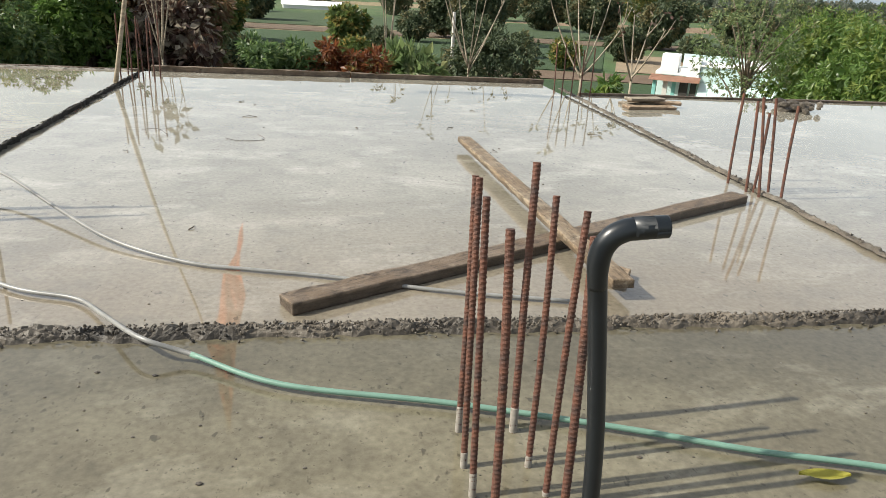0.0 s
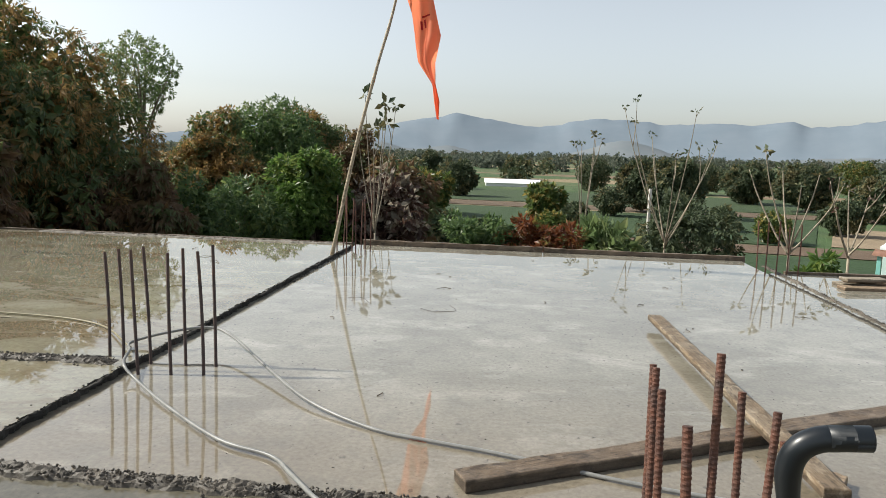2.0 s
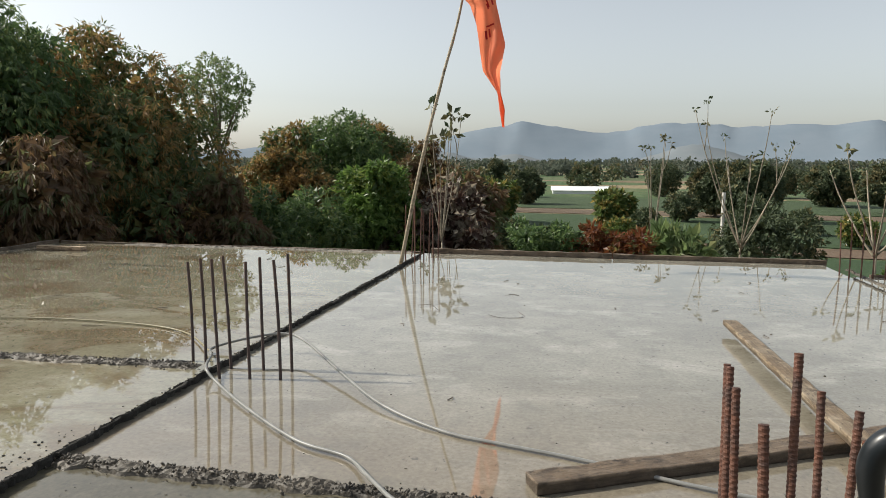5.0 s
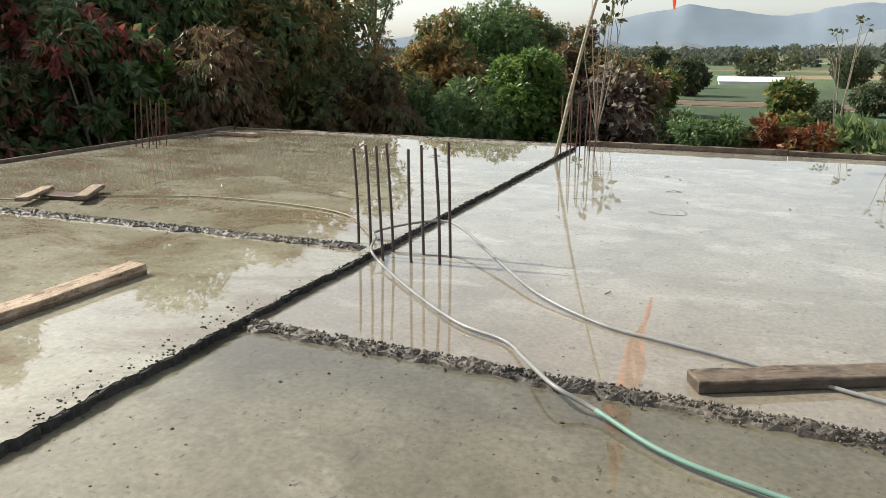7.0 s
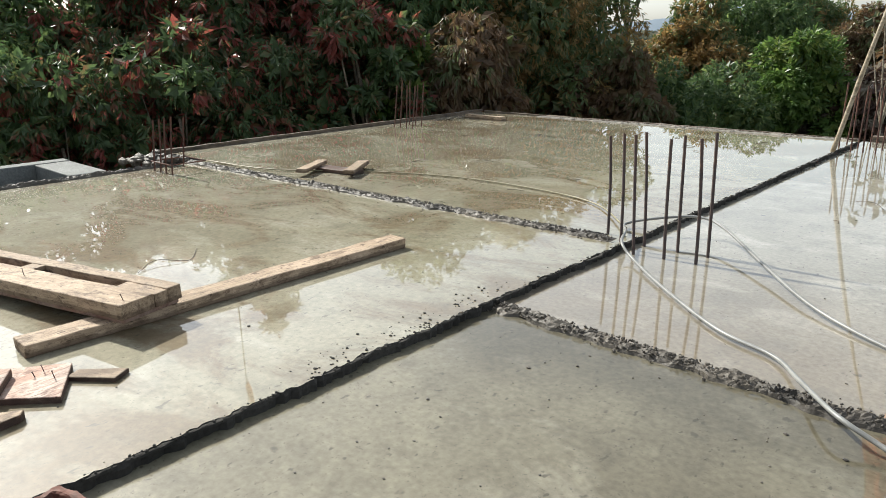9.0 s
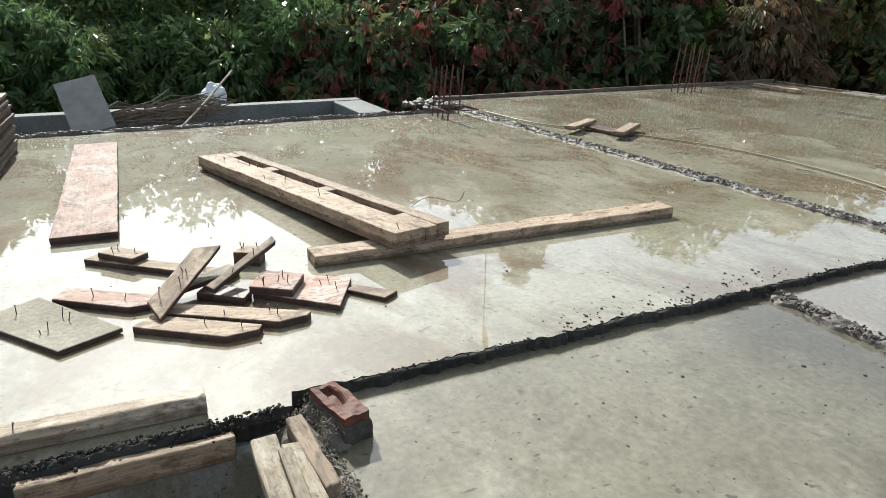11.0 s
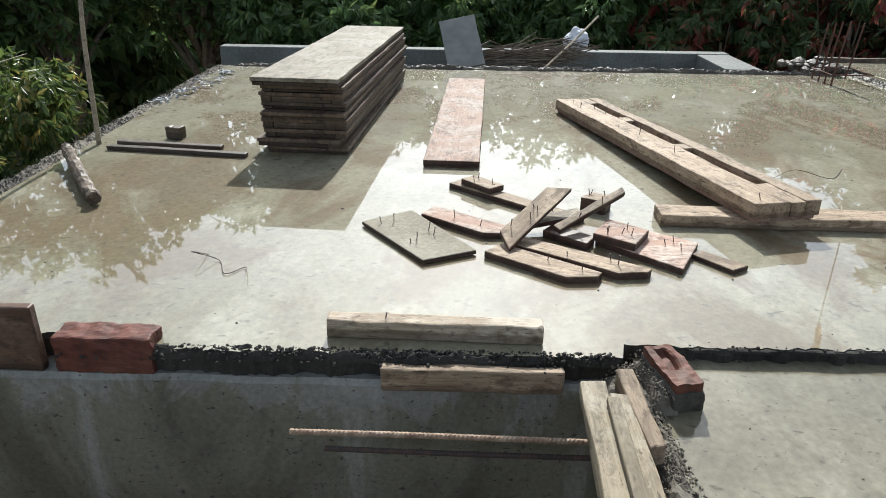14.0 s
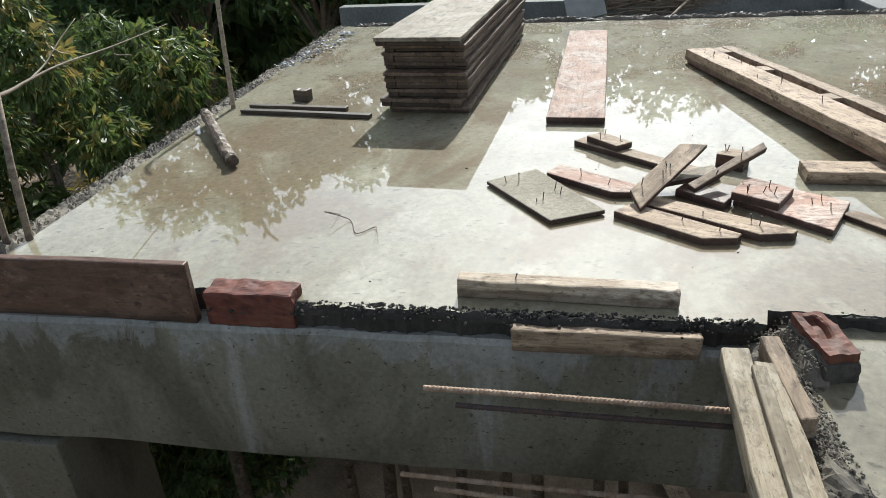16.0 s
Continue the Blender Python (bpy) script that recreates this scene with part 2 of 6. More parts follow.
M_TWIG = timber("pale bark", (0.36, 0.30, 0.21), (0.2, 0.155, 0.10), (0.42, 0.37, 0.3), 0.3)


def plain(name, colour, rough, vary=0.25, scale=20.0, relief=0.2, metal=0.0):
    m, n, l, b = material(name, rough, metal)
    co = coords(n, l)
    f = noise_tex(n, l, co, scale, 5, 0.6)
    col = mix(n, l, f, tuple(c * (1 - vary) for c in colour), tuple(min(1, c * (1 + vary)) for c in colour))
    l.new(col, b.inputs["Base Color"])
    bump(n, l, f, relief, 0.002, b.inputs["Normal"])
    return m


def rust(name, a, b_, c):
    m, n, l, b = material(name, 0.7, 0.15)
    co = coords(n, l)
    col = mix(n, l, ramp(n, l, noise_tex(n, l, co, 40, 5), [(0.35, 0.0), (0.65, 1.0)]), a, b_)
    col = mix(n, l, ramp(n, l, noise_tex(n, l, co, 9, 4), [(0.5, 0.0), (0.68, 0.6)]), col, c)
    l.new(col, b.inputs["Base Color"])
    return m


M_BRICKWET = rust("mortar-smeared brick", (0.13, 0.042, 0.024), (0.07, 0.028, 0.018), (0.12, 0.09, 0.065))
# paler rust tone for bars across the opening
M_PALEBAR = rust("pale rusty steel", (0.40, 0.29, 0.20), (0.22, 0.14, 0.095), (0.48, 0.40, 0.32))
M_RUST = rust("rusty steel", (0.125, 0.05, 0.03), (0.055, 0.032, 0.026), (0.20, 0.078, 0.042))
M_DARKBAR = rust("dark steel", (0.085, 0.055, 0.045), (0.05, 0.04, 0.04), (0.15, 0.08, 0.05))
M_SPLASH = plain("cement splash", (0.24, 0.22, 0.19), 0.9, 0.5, 60, 0.5)
M_PIPE = plain("black pipe", (0.008, 0.011, 0.014), 0.34, 0.3, 30, 0.1)
M_HOSE_GREEN = plain("green hose", (0.13, 0.235, 0.185), 0.55, 0.3, 25)
M_HOSE_GREY = plain("muddy hose", (0.2, 0.2, 0.19), 0.4, 0.5, 18)
M_HOSE_YELLOW = plain("yellowed hose", (0.22, 0.19, 0.11), 0.45, 0.25, 15)
M_BRICK = rust("pitted red brick", (0.145, 0.042, 0.026), (0.065, 0.02, 0.014), (0.19, 0.075, 0.048))
M_SHEET = plain("grey fibre sheet", (0.21, 0.21, 0.195), 0.7, 0.5, 12, 0.2)
M_PLY = rough_concrete("cement-crusted plywood", (0.30, 0.27, 0.21), (0.19, 0.165, 0.12), 0.85)
M_BAG = plain("white woven plastic", (0.66, 0.68, 0.72), 0.45, 0.12, 14, 0.3)
M_SHRED = plain("dirty plastic shreds", (0.36, 0.38, 0.42), 0.5, 0.5, 30)
M_POLE = plain("pale concrete pole", (0.6, 0.58, 0.53), 0.8, 0.1)
M_WHITE = plain("white limewash", (0.78, 0.80, 0.80), 0.8, 0.06, 4)
M_TURQ = plain("turquoise paint", (0.22, 0.52, 0.47), 0.7, 0.12, 5)
M_PALETURQ = plain("pale green limewash", (0.50, 0.64, 0.62), 0.8, 0.08, 3)
M_TERRA = plain("terracotta tile", (0.42, 0.24, 0.17), 0.8, 0.2, 9)
M_DARKOPEN = plain("interior shade as dark colour", (0.05, 0.045, 0.04), 0.9)
M_YELLOWLEAF = plain("yellowing leaf", (0.45, 0.42, 0.08), 0.5, 0.2)
M_SHED = plain("white shed sheeting", (0.75, 0.76, 0.76), 0.6, 0.05, 0.5)


def cloth(name, colour):
    m, n, l, b = material(name, 0.7)
    co = coords(n, l)
    weave = noise_tex(n, l, co, 9.0, 4)
    col = mix(n, l, weave, tuple(c * 0.85 for c in colour), colour)
    l.new(col, b.inputs["Base Color"])
    t = n.new("ShaderNodeBsdfTranslucent")
    l.new(col, t.inputs["Color"])
    s = node(n, "ShaderNodeMixShader", Fac=0.6)
    l.new(b.outputs[0], s.inputs[1])
    l.new(t.outputs[0], s.inputs[2])
    l.new(s.outputs[0], n["Material Output"].inputs["Surface"])
    return m


M_FLAG = cloth("saffron cloth", (0.98, 0.29, 0.15))
M_FLAGPURPLE = cloth("purple print", (0.28, 0.02, 0.16))
M_FLAGRED = cloth("dark red print", (0.40, 0.02, 0.03))
M_FLAGGOLD = cloth("ochre print", (0.75, 0.30, 0.04))


def leaf_material(name, dark, light, flush, amount=0.3, patch=0.9, gloss=0.4, through_light=0.5):
    """Leaves that differ a little one by one, with patches of young or turning leaves over parts of the crown."""
    m, n, l, b = material(name, gloss)
    info = n.new("ShaderNodeNewGeometry").outputs["Random Per Island"]
    co = coords(n, l)
    col = ramp(n, l, info, [(0.0, dark), (0.6, tuple((p + q) / 2 for p, q in zip(dark, light))), (1.0, light)])
    wide = noise_tex(n, l, co, patch, 4, 0.6)
    pick = n.new("ShaderNodeMath")
    pick.operation = "MULTIPLY_ADD"
    l.new(info, pick.inputs[0])
    pick.inputs[1].default_value = 0.16
    l.new(wide, pick.inputs[2])
    edge = 0.74 - 0.34 * amount
    col = mix(n, l, ramp(n, l, pick.outputs[0], [(edge - 0.05, 0.0), (edge + 0.05, 0.9)]), col, mix(n, l, info, tuple(c * 0.6 for c in flush), tuple(c * 1.25 for c in flush)))
    l.new(col, b.inputs["Base Color"])
    t = n.new("ShaderNodeBsdfTranslucent")
    l.new(col, t.inputs["Color"])
    s = node(n, "ShaderNodeMixShader", Fac=through_light)
    l.new(b.outputs[0], s.inputs[1])
    l.new(t.outputs[0], s.inputs[2])
    l.new(s.outputs[0], n["Material Output"].inputs["Surface"])
    return m


L_DARK = leaf_material("dark green leaves", (0.066, 0.12, 0.046), (0.16, 0.235, 0.082), (0.21, 0.25, 0.085), 0.15)
L_MANGO = leaf_material("mango leaves", (0.08, 0.125, 0.048), (0.17, 0.225, 0.082), (0.33, 0.2, 0.075), 0.5)
L_BROWN = leaf_material("bronze young mango leaves", (0.125, 0.083, 0.043), (0.23, 0.135, 0.072), (0.10, 0.14, 0.055), 0.25)
L_RED = leaf_material("reddening leaves", (0.065, 0.11, 0.045), (0.14, 0.2, 0.075), (0.29, 0.065, 0.055), 0.36, 1.9)
L_GLOSSY = leaf_material("glossy dark green leaves", (0.068, 0.125, 0.046), (0.155, 0.235, 0.085), (0.22, 0.25, 0.08), 0.2, 1.3, 0.26, 0.5)
L_FRESH = leaf_material("fresh green leaves", (0.075, 0.145, 0.032), (0.150, 0.235, 0.055), (0.20, 0.25, 0.06), 0.25)
L_FEATHER = leaf_material("feathery pale leaves", (0.12, 0.18, 0.075), (0.2, 0.26, 0.1), (0.24, 0.24, 0.11), 0.2)
L_DRY = leaf_material("dry brown leaves", (0.06, 0.035, 0.026), (0.13, 0.075, 0.055), (0.33, 0.29, 0.22), 0.38, 4.0)
L_CROTON = leaf_material("rusty red leaves", (0.13, 0.045, 0.02), (0.27, 0.095, 0.035), (0.13, 0.13, 0.04), 0.2, 4.0)
L_YELLOW = leaf_material("yellow-green leaves", (0.062, 0.10, 0.028), (0.145, 0.195, 0.055), (0.32, 0.24, 0.07), 0.26, 2.2)
# greyed green: aerial haze is put into the leaf colour
L_HAZE = leaf_material("haze-coloured distant foliage", (0.078, 0.10, 0.078), (0.135, 0.15, 0.112), (0.16, 0.15, 0.11), 0.2, 0.02, 0.9)
L_FIELD = leaf_material("field tree leaves", (0.042, 0.066, 0.034), (0.10, 0.125, 0.058), (0.16, 0.135, 0.06), 0.3, 0.5, 0.7, 0.3)

# ---------- mesh helpers ----------


def finish(bm, name, mat, smooth=False):
    me = bpy.data.meshes.new(name)
    bmesh.ops.recalc_face_normals(bm, faces=bm.faces[:])
    for f in bm.faces:
        f.smooth = smooth and len(f.verts) < 5
    bm.to_mesh(me)
    bm.free()
    me.materials.append(mat)
    return me


def part(name, bm, mat, parent, label="", smooth=False):
    ob = new(name, finish(bm, name, mat, smooth))
    ob.parent = parent
    return tagged(ob, label)


def thing(name, bm, mat, label, category, group="", kind="", m=None, smooth=False):
    ob = new(name, finish(bm, name, mat, smooth))
    if m is not None:
        ob.matrix_world = m
    return tagged(ob, label, category, group, kind)


def empty_thing(name, m, label, category, group="", kind=""):
    ob = new(name)
    ob.matrix_world = m
    ob.empty_display_size = 0.1
    return tagged(ob, label, category, group, kind)


def mesh_np(name, verts, faces, mat, smooth=False):
    me = bpy.data.meshes.new(name)
    v = np.asarray(verts, np.float32)
    k = faces.shape[1]
    me.vertices.add(len(v))
    me.vertices.foreach_set("co", v.ravel())
    me.loops.add(faces.size)
    me.loops.foreach_set("vertex_index", faces.astype(np.int32).ravel())
    me.polygons.add(len(faces))
    me.polygons.foreach_set("loop_start", np.arange(0, faces.size, k, dtype=np.int32))
    me.polygons.foreach_set("loop_total", np.full(len(faces), k, np.int32))
    me.polygons.foreach_set("use_smooth", np.full(len(faces), smooth))
    me.update(calc_edges=True)
    me.materials.append(mat)
    return me


def bm_box(bm, lo, hi, bevel=0.0, m=None):
    lo, hi = Vector(lo), Vector(hi)
    r = bmesh.ops.create_cube(bm, size=1)
    for v in r["verts"]:
        v.co = Vector((lo[i] + (v.co[i] + 0.5) * (hi[i] - lo[i]) for i in range(3)))
    if bevel:
        es = list({e for v in r["verts"] for e in v.link_edges})
        r2 = bmesh.ops.bevel(bm, geom=es, offset=bevel, segments=2, affect="EDGES", profile=0.6)
        vs = list({v for f in r2["faces"] for v in f.verts})
    else:
        vs = r["verts"]
    if m is not None:
        bmesh.ops.transform(bm, matrix=m, verts=vs)
    return vs


def bm_board(length, width, thick, bevel=0.004, wear=0.002, ends=(0.0, 0.0), cuts=8, seed=0):
    """A sawn board along local x, its underside on z = 0, with worn edges; ends: how far each end is cut askew."""
    rnd = random.Random(seed)
    bm = bmesh.new()
    n = cuts + 1
    rings = []
    for i in range(n + 1):
        u = i / n
        skew = ends[0] * (1 - u) + ends[1] * u
        ring = []
        for y, z in ((-0.5, 0), (0.5, 0), (0.5, 1), (-0.5, 1)):
            x = (u - 0.5) * length + skew * y
            ring.append(bm.verts.new((x + rnd.uniform(-wear, wear), y * width + rnd.uniform(-wear, wear), z * thick + (rnd.uniform(-wear, wear) if z else 0))))
        rings.append(ring)
    for a, b in zip(rings, rings[1:]):
        for k in range(4):
            bm.faces.new((a[k], a[(k + 1) % 4], b[(k + 1) % 4], b[k]))
    bm.faces.new(rings[0][::-1])
    bm.faces.new(rings[-1])
    bmesh.ops.recalc_face_normals(bm, faces=bm.faces[:])
    sharp = [e for e in bm.edges if e.is_manifold and e.calc_face_angle(0) > 0.6]
    bmesh.ops.bevel(bm, geom=sharp, offset=bevel, segments=2, affect="EDGES", profile=0.5)
    return bm


def bm_prism(points, z0, z1, bevel=0.003):
    bm = bmesh.new()
    lo = [bm.verts.new((x, y, z0)) for x, y in points]
    hi = [bm.verts.new((x, y, z1)) for x, y in points]
    bm.faces.new(lo[::-1])
    bm.faces.new(hi)
    k = len(points)
    for i in range(k):
        bm.faces.new((lo[i], lo[(i + 1) % k], hi[(i + 1) % k], hi[i]))
    bmesh.ops.recalc_face_normals(bm, faces=bm.faces[:])
    if bevel:
        bmesh.ops.bevel(bm, geom=bm.edges[:], offset=bevel, segments=1, affect="EDGES")
    return bm


def tube_arrays(points, radii, sides=8, rib=None):
    """Verts and quads of a tube through points; rib: (pitch, height) of slanting ribs."""
    pts = [Vector(p) for p in points]
    verts, quads = [], []
    up = Vector((0.13, 0.21, 0.97))
    run = 0.0
    for i, p in enumerate(pts):
        d = (pts[min(i + 1, len(pts) - 1)] - pts[max(i - 1, 0)]).normalized()
        if abs(d.dot(up)) > 0.95:
            up = Vector((0.9, 0.3, 0.1))
        s = d.cross(up).normalized()
        t = s.cross(d)
        if i:
            run += (p - pts[i - 1]).length
        for k in range(sides):
            a = 2 * math.pi * k / sides
            r = radii[i] if not isinstance(radii, (int, float)) else radii
            if rib and ((run + math.cos(a) * rib[0] * 0.4) / rib[0]) % 1.0 < 0.42:
                r += rib[1]
            verts.append(p + (s * math.cos(a) + t * math.sin(a)) * r)
    for i in range(len(pts) - 1):
        for k in range(sides):
            quads.append((i * sides + k, i * sides + (k + 1) % sides, (i + 1) * sides + (k + 1) % sides, (i + 1) * sides + k))
    return verts, quads


def bm_tube(points, radii, sides=8, rib=None, bm=None):
    bm = bm or bmesh.new()
    v, q = tube_arrays(points, radii, sides, rib)
    vs = [bm.verts.new(p) for p in v]
    for f in q:
        bm.faces.new([vs[k] for k in f])
    bm.faces.new(vs[:sides][::-1])
    bm.faces.new(vs[-sides:])
    return bm


def smooth_line(points, steps=8):
    """A rounded line (Catmull-Rom) through points."""
    p = [Vector(q) for q in points]
    p = [p[0] * 2 - p[1], *p, p[-1] * 2 - p[-2]]
    out = []
    for a, b, c, d in zip(p, p[1:], p[2:], p[3:]):
        for k in range(steps):
            t = k / steps
            out.append(0.5 * (2 * b + (c - a) * t + (2 * a - 5 * b + 4 * c - d) * t * t + (3 * b - a - 3 * c + d) * t ** 3))
    out.append(p[-2])
    return out


# ---------- slabs ----------
UP = 0.026
GROUND = -3.3


def slab(name, x0, x1, y0, y1, top, mat, label, rough_sides="", thick=0.12, step=0.013, jut=None):
    """A cast slab panel; the sides named have broken, uneven edges."""
    rnd = random.Random(name)
    bm = bmesh.new()

    def side(ax, ay, bx, by, rough, ox, oy):
        n = max(2, int(math.hypot(bx - ax, by - ay) / step)) if rough else 1
        out = []
        for i in range(n):
            u = i / n
            j = (0.013 * noise.noise((u * n * 0.06, ax + by, 3)) + 0.009 * noise.noise((u * n * 0.23, ax + by, 8)) + rnd.uniform(-0.006, 0.006)) if rough and i else 0
            out.append((ax + (bx - ax) * u + ox * j, ay + (by - ay) * u + oy * j))
        return out

    rim = side(x0, y0, x1, y0, "s" in rough_sides, 0, 1) + side(x1, y0, x1, y1, "e" in rough_sides, 1, 0)
    rim += side(x1, y1, x0, y1, "n" in rough_sides, 0, 1) + side(x0, y1, x0, y0, "w" in rough_sides, 1, 0)
    if jut:
        # where the slab runs on over the beam
        rim = [(x + (jut[2] if abs(x - x1) < 0.06 and jut[0] < y < jut[1] else 0), y) for x, y in rim]
    hi = [bm.verts.new((x, y, top)) for x, y in rim]
    mid = [bm.verts.new((x + rnd.uniform(0, 0.012) * ("e" in rough_sides and x > x1 - 0.05), y, top - 0.012)) for x, y in rim]
    lo = [bm.verts.new((x, y, top - thick)) for x, y in rim]
    k = len(rim)
    bm.faces.new(hi)
    bm.faces.new(lo[::-1])
    for i in range(k):
        j = (i + 1) % k
        # side faces use the edge colour, which includes painted shadow
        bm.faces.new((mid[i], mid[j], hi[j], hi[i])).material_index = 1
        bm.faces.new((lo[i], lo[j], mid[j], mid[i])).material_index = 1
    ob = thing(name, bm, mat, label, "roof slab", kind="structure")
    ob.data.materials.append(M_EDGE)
    return ob


slab("floor_bay", -1.46, 1.98, 1.58, 6.32, 0.0, M_BAY, "grey concrete roof slab bay under a film of water", "")
slab("floor_near", -1.46, 8.0, 0.19, 1.58, -0.004, M_NEAR, "damp brown-grey concrete slab beside the stair opening", "s")
slab("floor_east", 1.98, 8.0, 1.58, 5.62, 0.012, M_BAY, "wet pale concrete slab beyond the joint", "w")
slab("floor_west", -4.72, -1.45, -1.65, 2.42, UP, M_POND, "flooded concrete roof slab with trees mirrored in it", "ewn", jut=(-1.02, 0.16, 0.047))
slab("floor_northwest", -5.22, -1.45, 2.42, 6.12, UP, M_POND, "flooded concrete roof slab with trees mirrored in it", "e")


# two unseen slabs, added to keep sunlit ground bounce off the beam
slab("floor_stairhead", 0.42, 8.0, -5.0, 0.19, -0.004, M_NEAR, "added unseen slab behind the stair opening, blocks bounce light", "")
slab("floor_south", -1.66, 0.42, -5.0, -2.12, -0.004, M_NEAR, "added unseen slab behind the stair opening, blocks bounce light", "")


def ridge(name, a, b, width, height, z, label, lumps, seed, mat=None):
    """A low crumbly ridge of mortar along a joint, with loose aggregate on it."""
    rnd = random.Random(seed)
    a, b = Vector((*a, 0)), Vector((*b, 0))
    d = (b - a).normalized()
    s = Vector((-d.y, d.x, 0))
    n, across = int((b - a).length / 0.011), 13
    verts, faces = [], []
    for i in range(n + 1):
        u = i / n
        wob = 0.02 * noise.noise((u * n * 0.06, seed, 0)) + 0.012 * noise.noise((u * n * 0.22, seed, 5))
        w = width * (0.75 + 0.5 * noise.noise((u * n * 0.12, seed, 9)))
        for k in range(across):
            c = k / (across - 1) * 2 - 1
            p = a.lerp(b, u) + s * (c * w + wob)
            h = min(1, i / 4, (n - i) / 4) ** 0.5 * (1 - c * c) ** 0.7 * (height * (0.62 + 0.45 * noise.noise(p * 9)) + min(height, 0.02) * (0.55 * noise.noise(p * 45) + 0.45 * noise.noise(p * 110)))
            verts.append((p.x, p.y, z + (max(h, 0.001) if abs(c) < 0.99 else -0.004)))
    for i in range(n):
        for k in range(across - 1):
            q = i * across + k
            faces.append((q, q + 1, q + across + 1, q + across))
    ob = new(name, mesh_np(name, verts, np.array(faces), mat or M_MORTAR))
    tagged(ob, label, "mortar ridge", kind="structure")
    bm = bmesh.new()
    for _ in range(lumps):
        u, c = rnd.random(), rnd.gauss(0, 0.55)
        p = a.lerp(b, u) + s * c * width
        r = rnd.choice((0.002, 0.003, 0.0045, 0.0065)) * (0.8 if mat is M_EDGE else 0.55 if mat is M_GRAVEL else 0.85)
        inside = max(0.0, 1 - c * c) ** 0.7 * height * 0.7
        m = Matrix.Translation((p.x, p.y, z + inside + r * 0.1)) @ Euler((rnd.random() * 6, rnd.random() * 6, 0)).to_matrix().to_4x4()
        g = bmesh.ops.create_icosphere(bm, subdivisions=1, radius=r, matrix=m @ Matrix.Diagonal((rnd.uniform(0.7, 1.4), rnd.uniform(0.6, 1.1), rnd.uniform(0.5, 0.9), 1)))
    part("aggregate", bm, mat or M_MORTAR, ob, "loose grey aggregate crumbs")["kind"] = "stuff"
    return ob


ridge("mortar_ridge", (-1.45, 1.60), (3.6, 1.55), 0.042, 0.02, 0.0, "crumbly grey mortar ridge along the slab joint", 2600, 3)
ridge("mortar_ridge", (-1.50, 2.45), (-4.75, 2.30), 0.05, 0.022, UP, "broad crumbly mortar ridge between flooded slabs", 1300, 4)
ridge("mortar_ridge", (2.06, 6.0), (1.96, 2.0), 0.02, 0.014, 0.012, "thin pale mortar ridge along the slab joint", 160, 5)
ridge("mortar_ridge", (-1.40, 0.16), (-0.55, 0.20), 0.05, 0.05, -0.02, "crumbled concrete edge beside the stair opening", 2200, 6, M_GRAVEL)
ridge("mortar_ridge", (-1.60, -1.69), (-4.75, -1.69), 0.06, 0.024, UP - 0.014, "rough pale mortar edge of the flooded slab", 2200, 7, M_GRAVEL)
ridge("mortar_ridge", (-4.72, -1.6), (-4.72, 2.2), 0.035, 0.03, UP, "rough mortar edge beside the trough", 220, 8)
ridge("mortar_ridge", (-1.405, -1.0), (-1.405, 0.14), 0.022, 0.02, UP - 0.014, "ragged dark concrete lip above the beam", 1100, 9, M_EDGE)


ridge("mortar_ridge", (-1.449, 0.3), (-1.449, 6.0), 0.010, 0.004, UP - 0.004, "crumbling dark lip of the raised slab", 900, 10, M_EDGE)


# low pale ridge following the far edge
ridge("mortar_ridge", (-4.45, 6.10), (-1.50, 6.10), 0.035, 0.016, UP, "thin pale ridge along the far edge", 200, 13, M_SPLASH)


def edge_board(x0, y0, x1, y1, z0, z1, thick, label):
    c, l = Vector(((x0 + x1) / 2, (y0 + y1) / 2, z0)), math.hypot(x1 - x0, y1 - y0)
    bm = bm_board(l, thick, z1 - z0, 0.004, 0.004, cuts=24, seed=int(l * 100))
    thing("edge_board", bm, M_DARKWOOD, label, "formwork board", m=Matrix.Translation(c) @ Matrix.Rotation(math.atan2(y1 - y0, x1 - x0), 4, "Z"))


edge_board(-1.40, 6.35, 0.25, 6.36, -0.12, 0.045, 0.035, "dark wet formwork board along the slab's edge")
edge_board(0.26, 6.36, 2.02, 6.36, -0.12, 0.04, 0.035, "dark wet formwork board along the slab's edge")
edge_board(-1.46, 6.15, -5.22, 6.15, -0.12, UP + 0.015, 0.03, "dark wet formwork board along the slab's edge")
edge_board(-5.25, 2.3, -5.25, 6.13, -0.12, UP + 0.03, 0.035, "dark wet formwork board along the slab's edge")
edge_board(2.1, 5.65, 8.0, 5.65, -0.12, 0.03, 0.035, "dark wet formwork board along the slab's edge")

# beam at the stair opening
bm = bmesh.new()
n = 40
sect = ((-1.66, -0.03), (-1.385, -0.028), (-1.377, -0.04), (-1.378, -0.392), (-1.66, -0.41))
prev = None
for i in range(n + 1):
    y = -2.1 + (0.17 + 2.1) * i / n
    ring = [bm.verts.new((x + 0.006 * noise.noise((x * 5, y * 4, z * 7)), y, z + 0.006 * noise.noise((y * 6, z, 2)))) for x, z in sect]
    if prev:
        for k in range(5):
            bm.faces.new((prev[k], prev[(k + 1) % 5], ring[(k + 1) % 5], ring[k]))
    else:
        bm.faces.new(ring[::-1])
    prev = ring
bm.faces.new(prev)
thing("beam", bm, M_BEAM, "stained grey concrete beam below the slab edge", "beam", kind="structure")
bm = bmesh.new()
bm_box(bm, (-1.68, -1.95, GROUND), (-1.36, -1.50, -0.41), 0.006)
thing("column", bm, M_BEAM, "stained grey concrete column under the beam", "column", kind="structure")
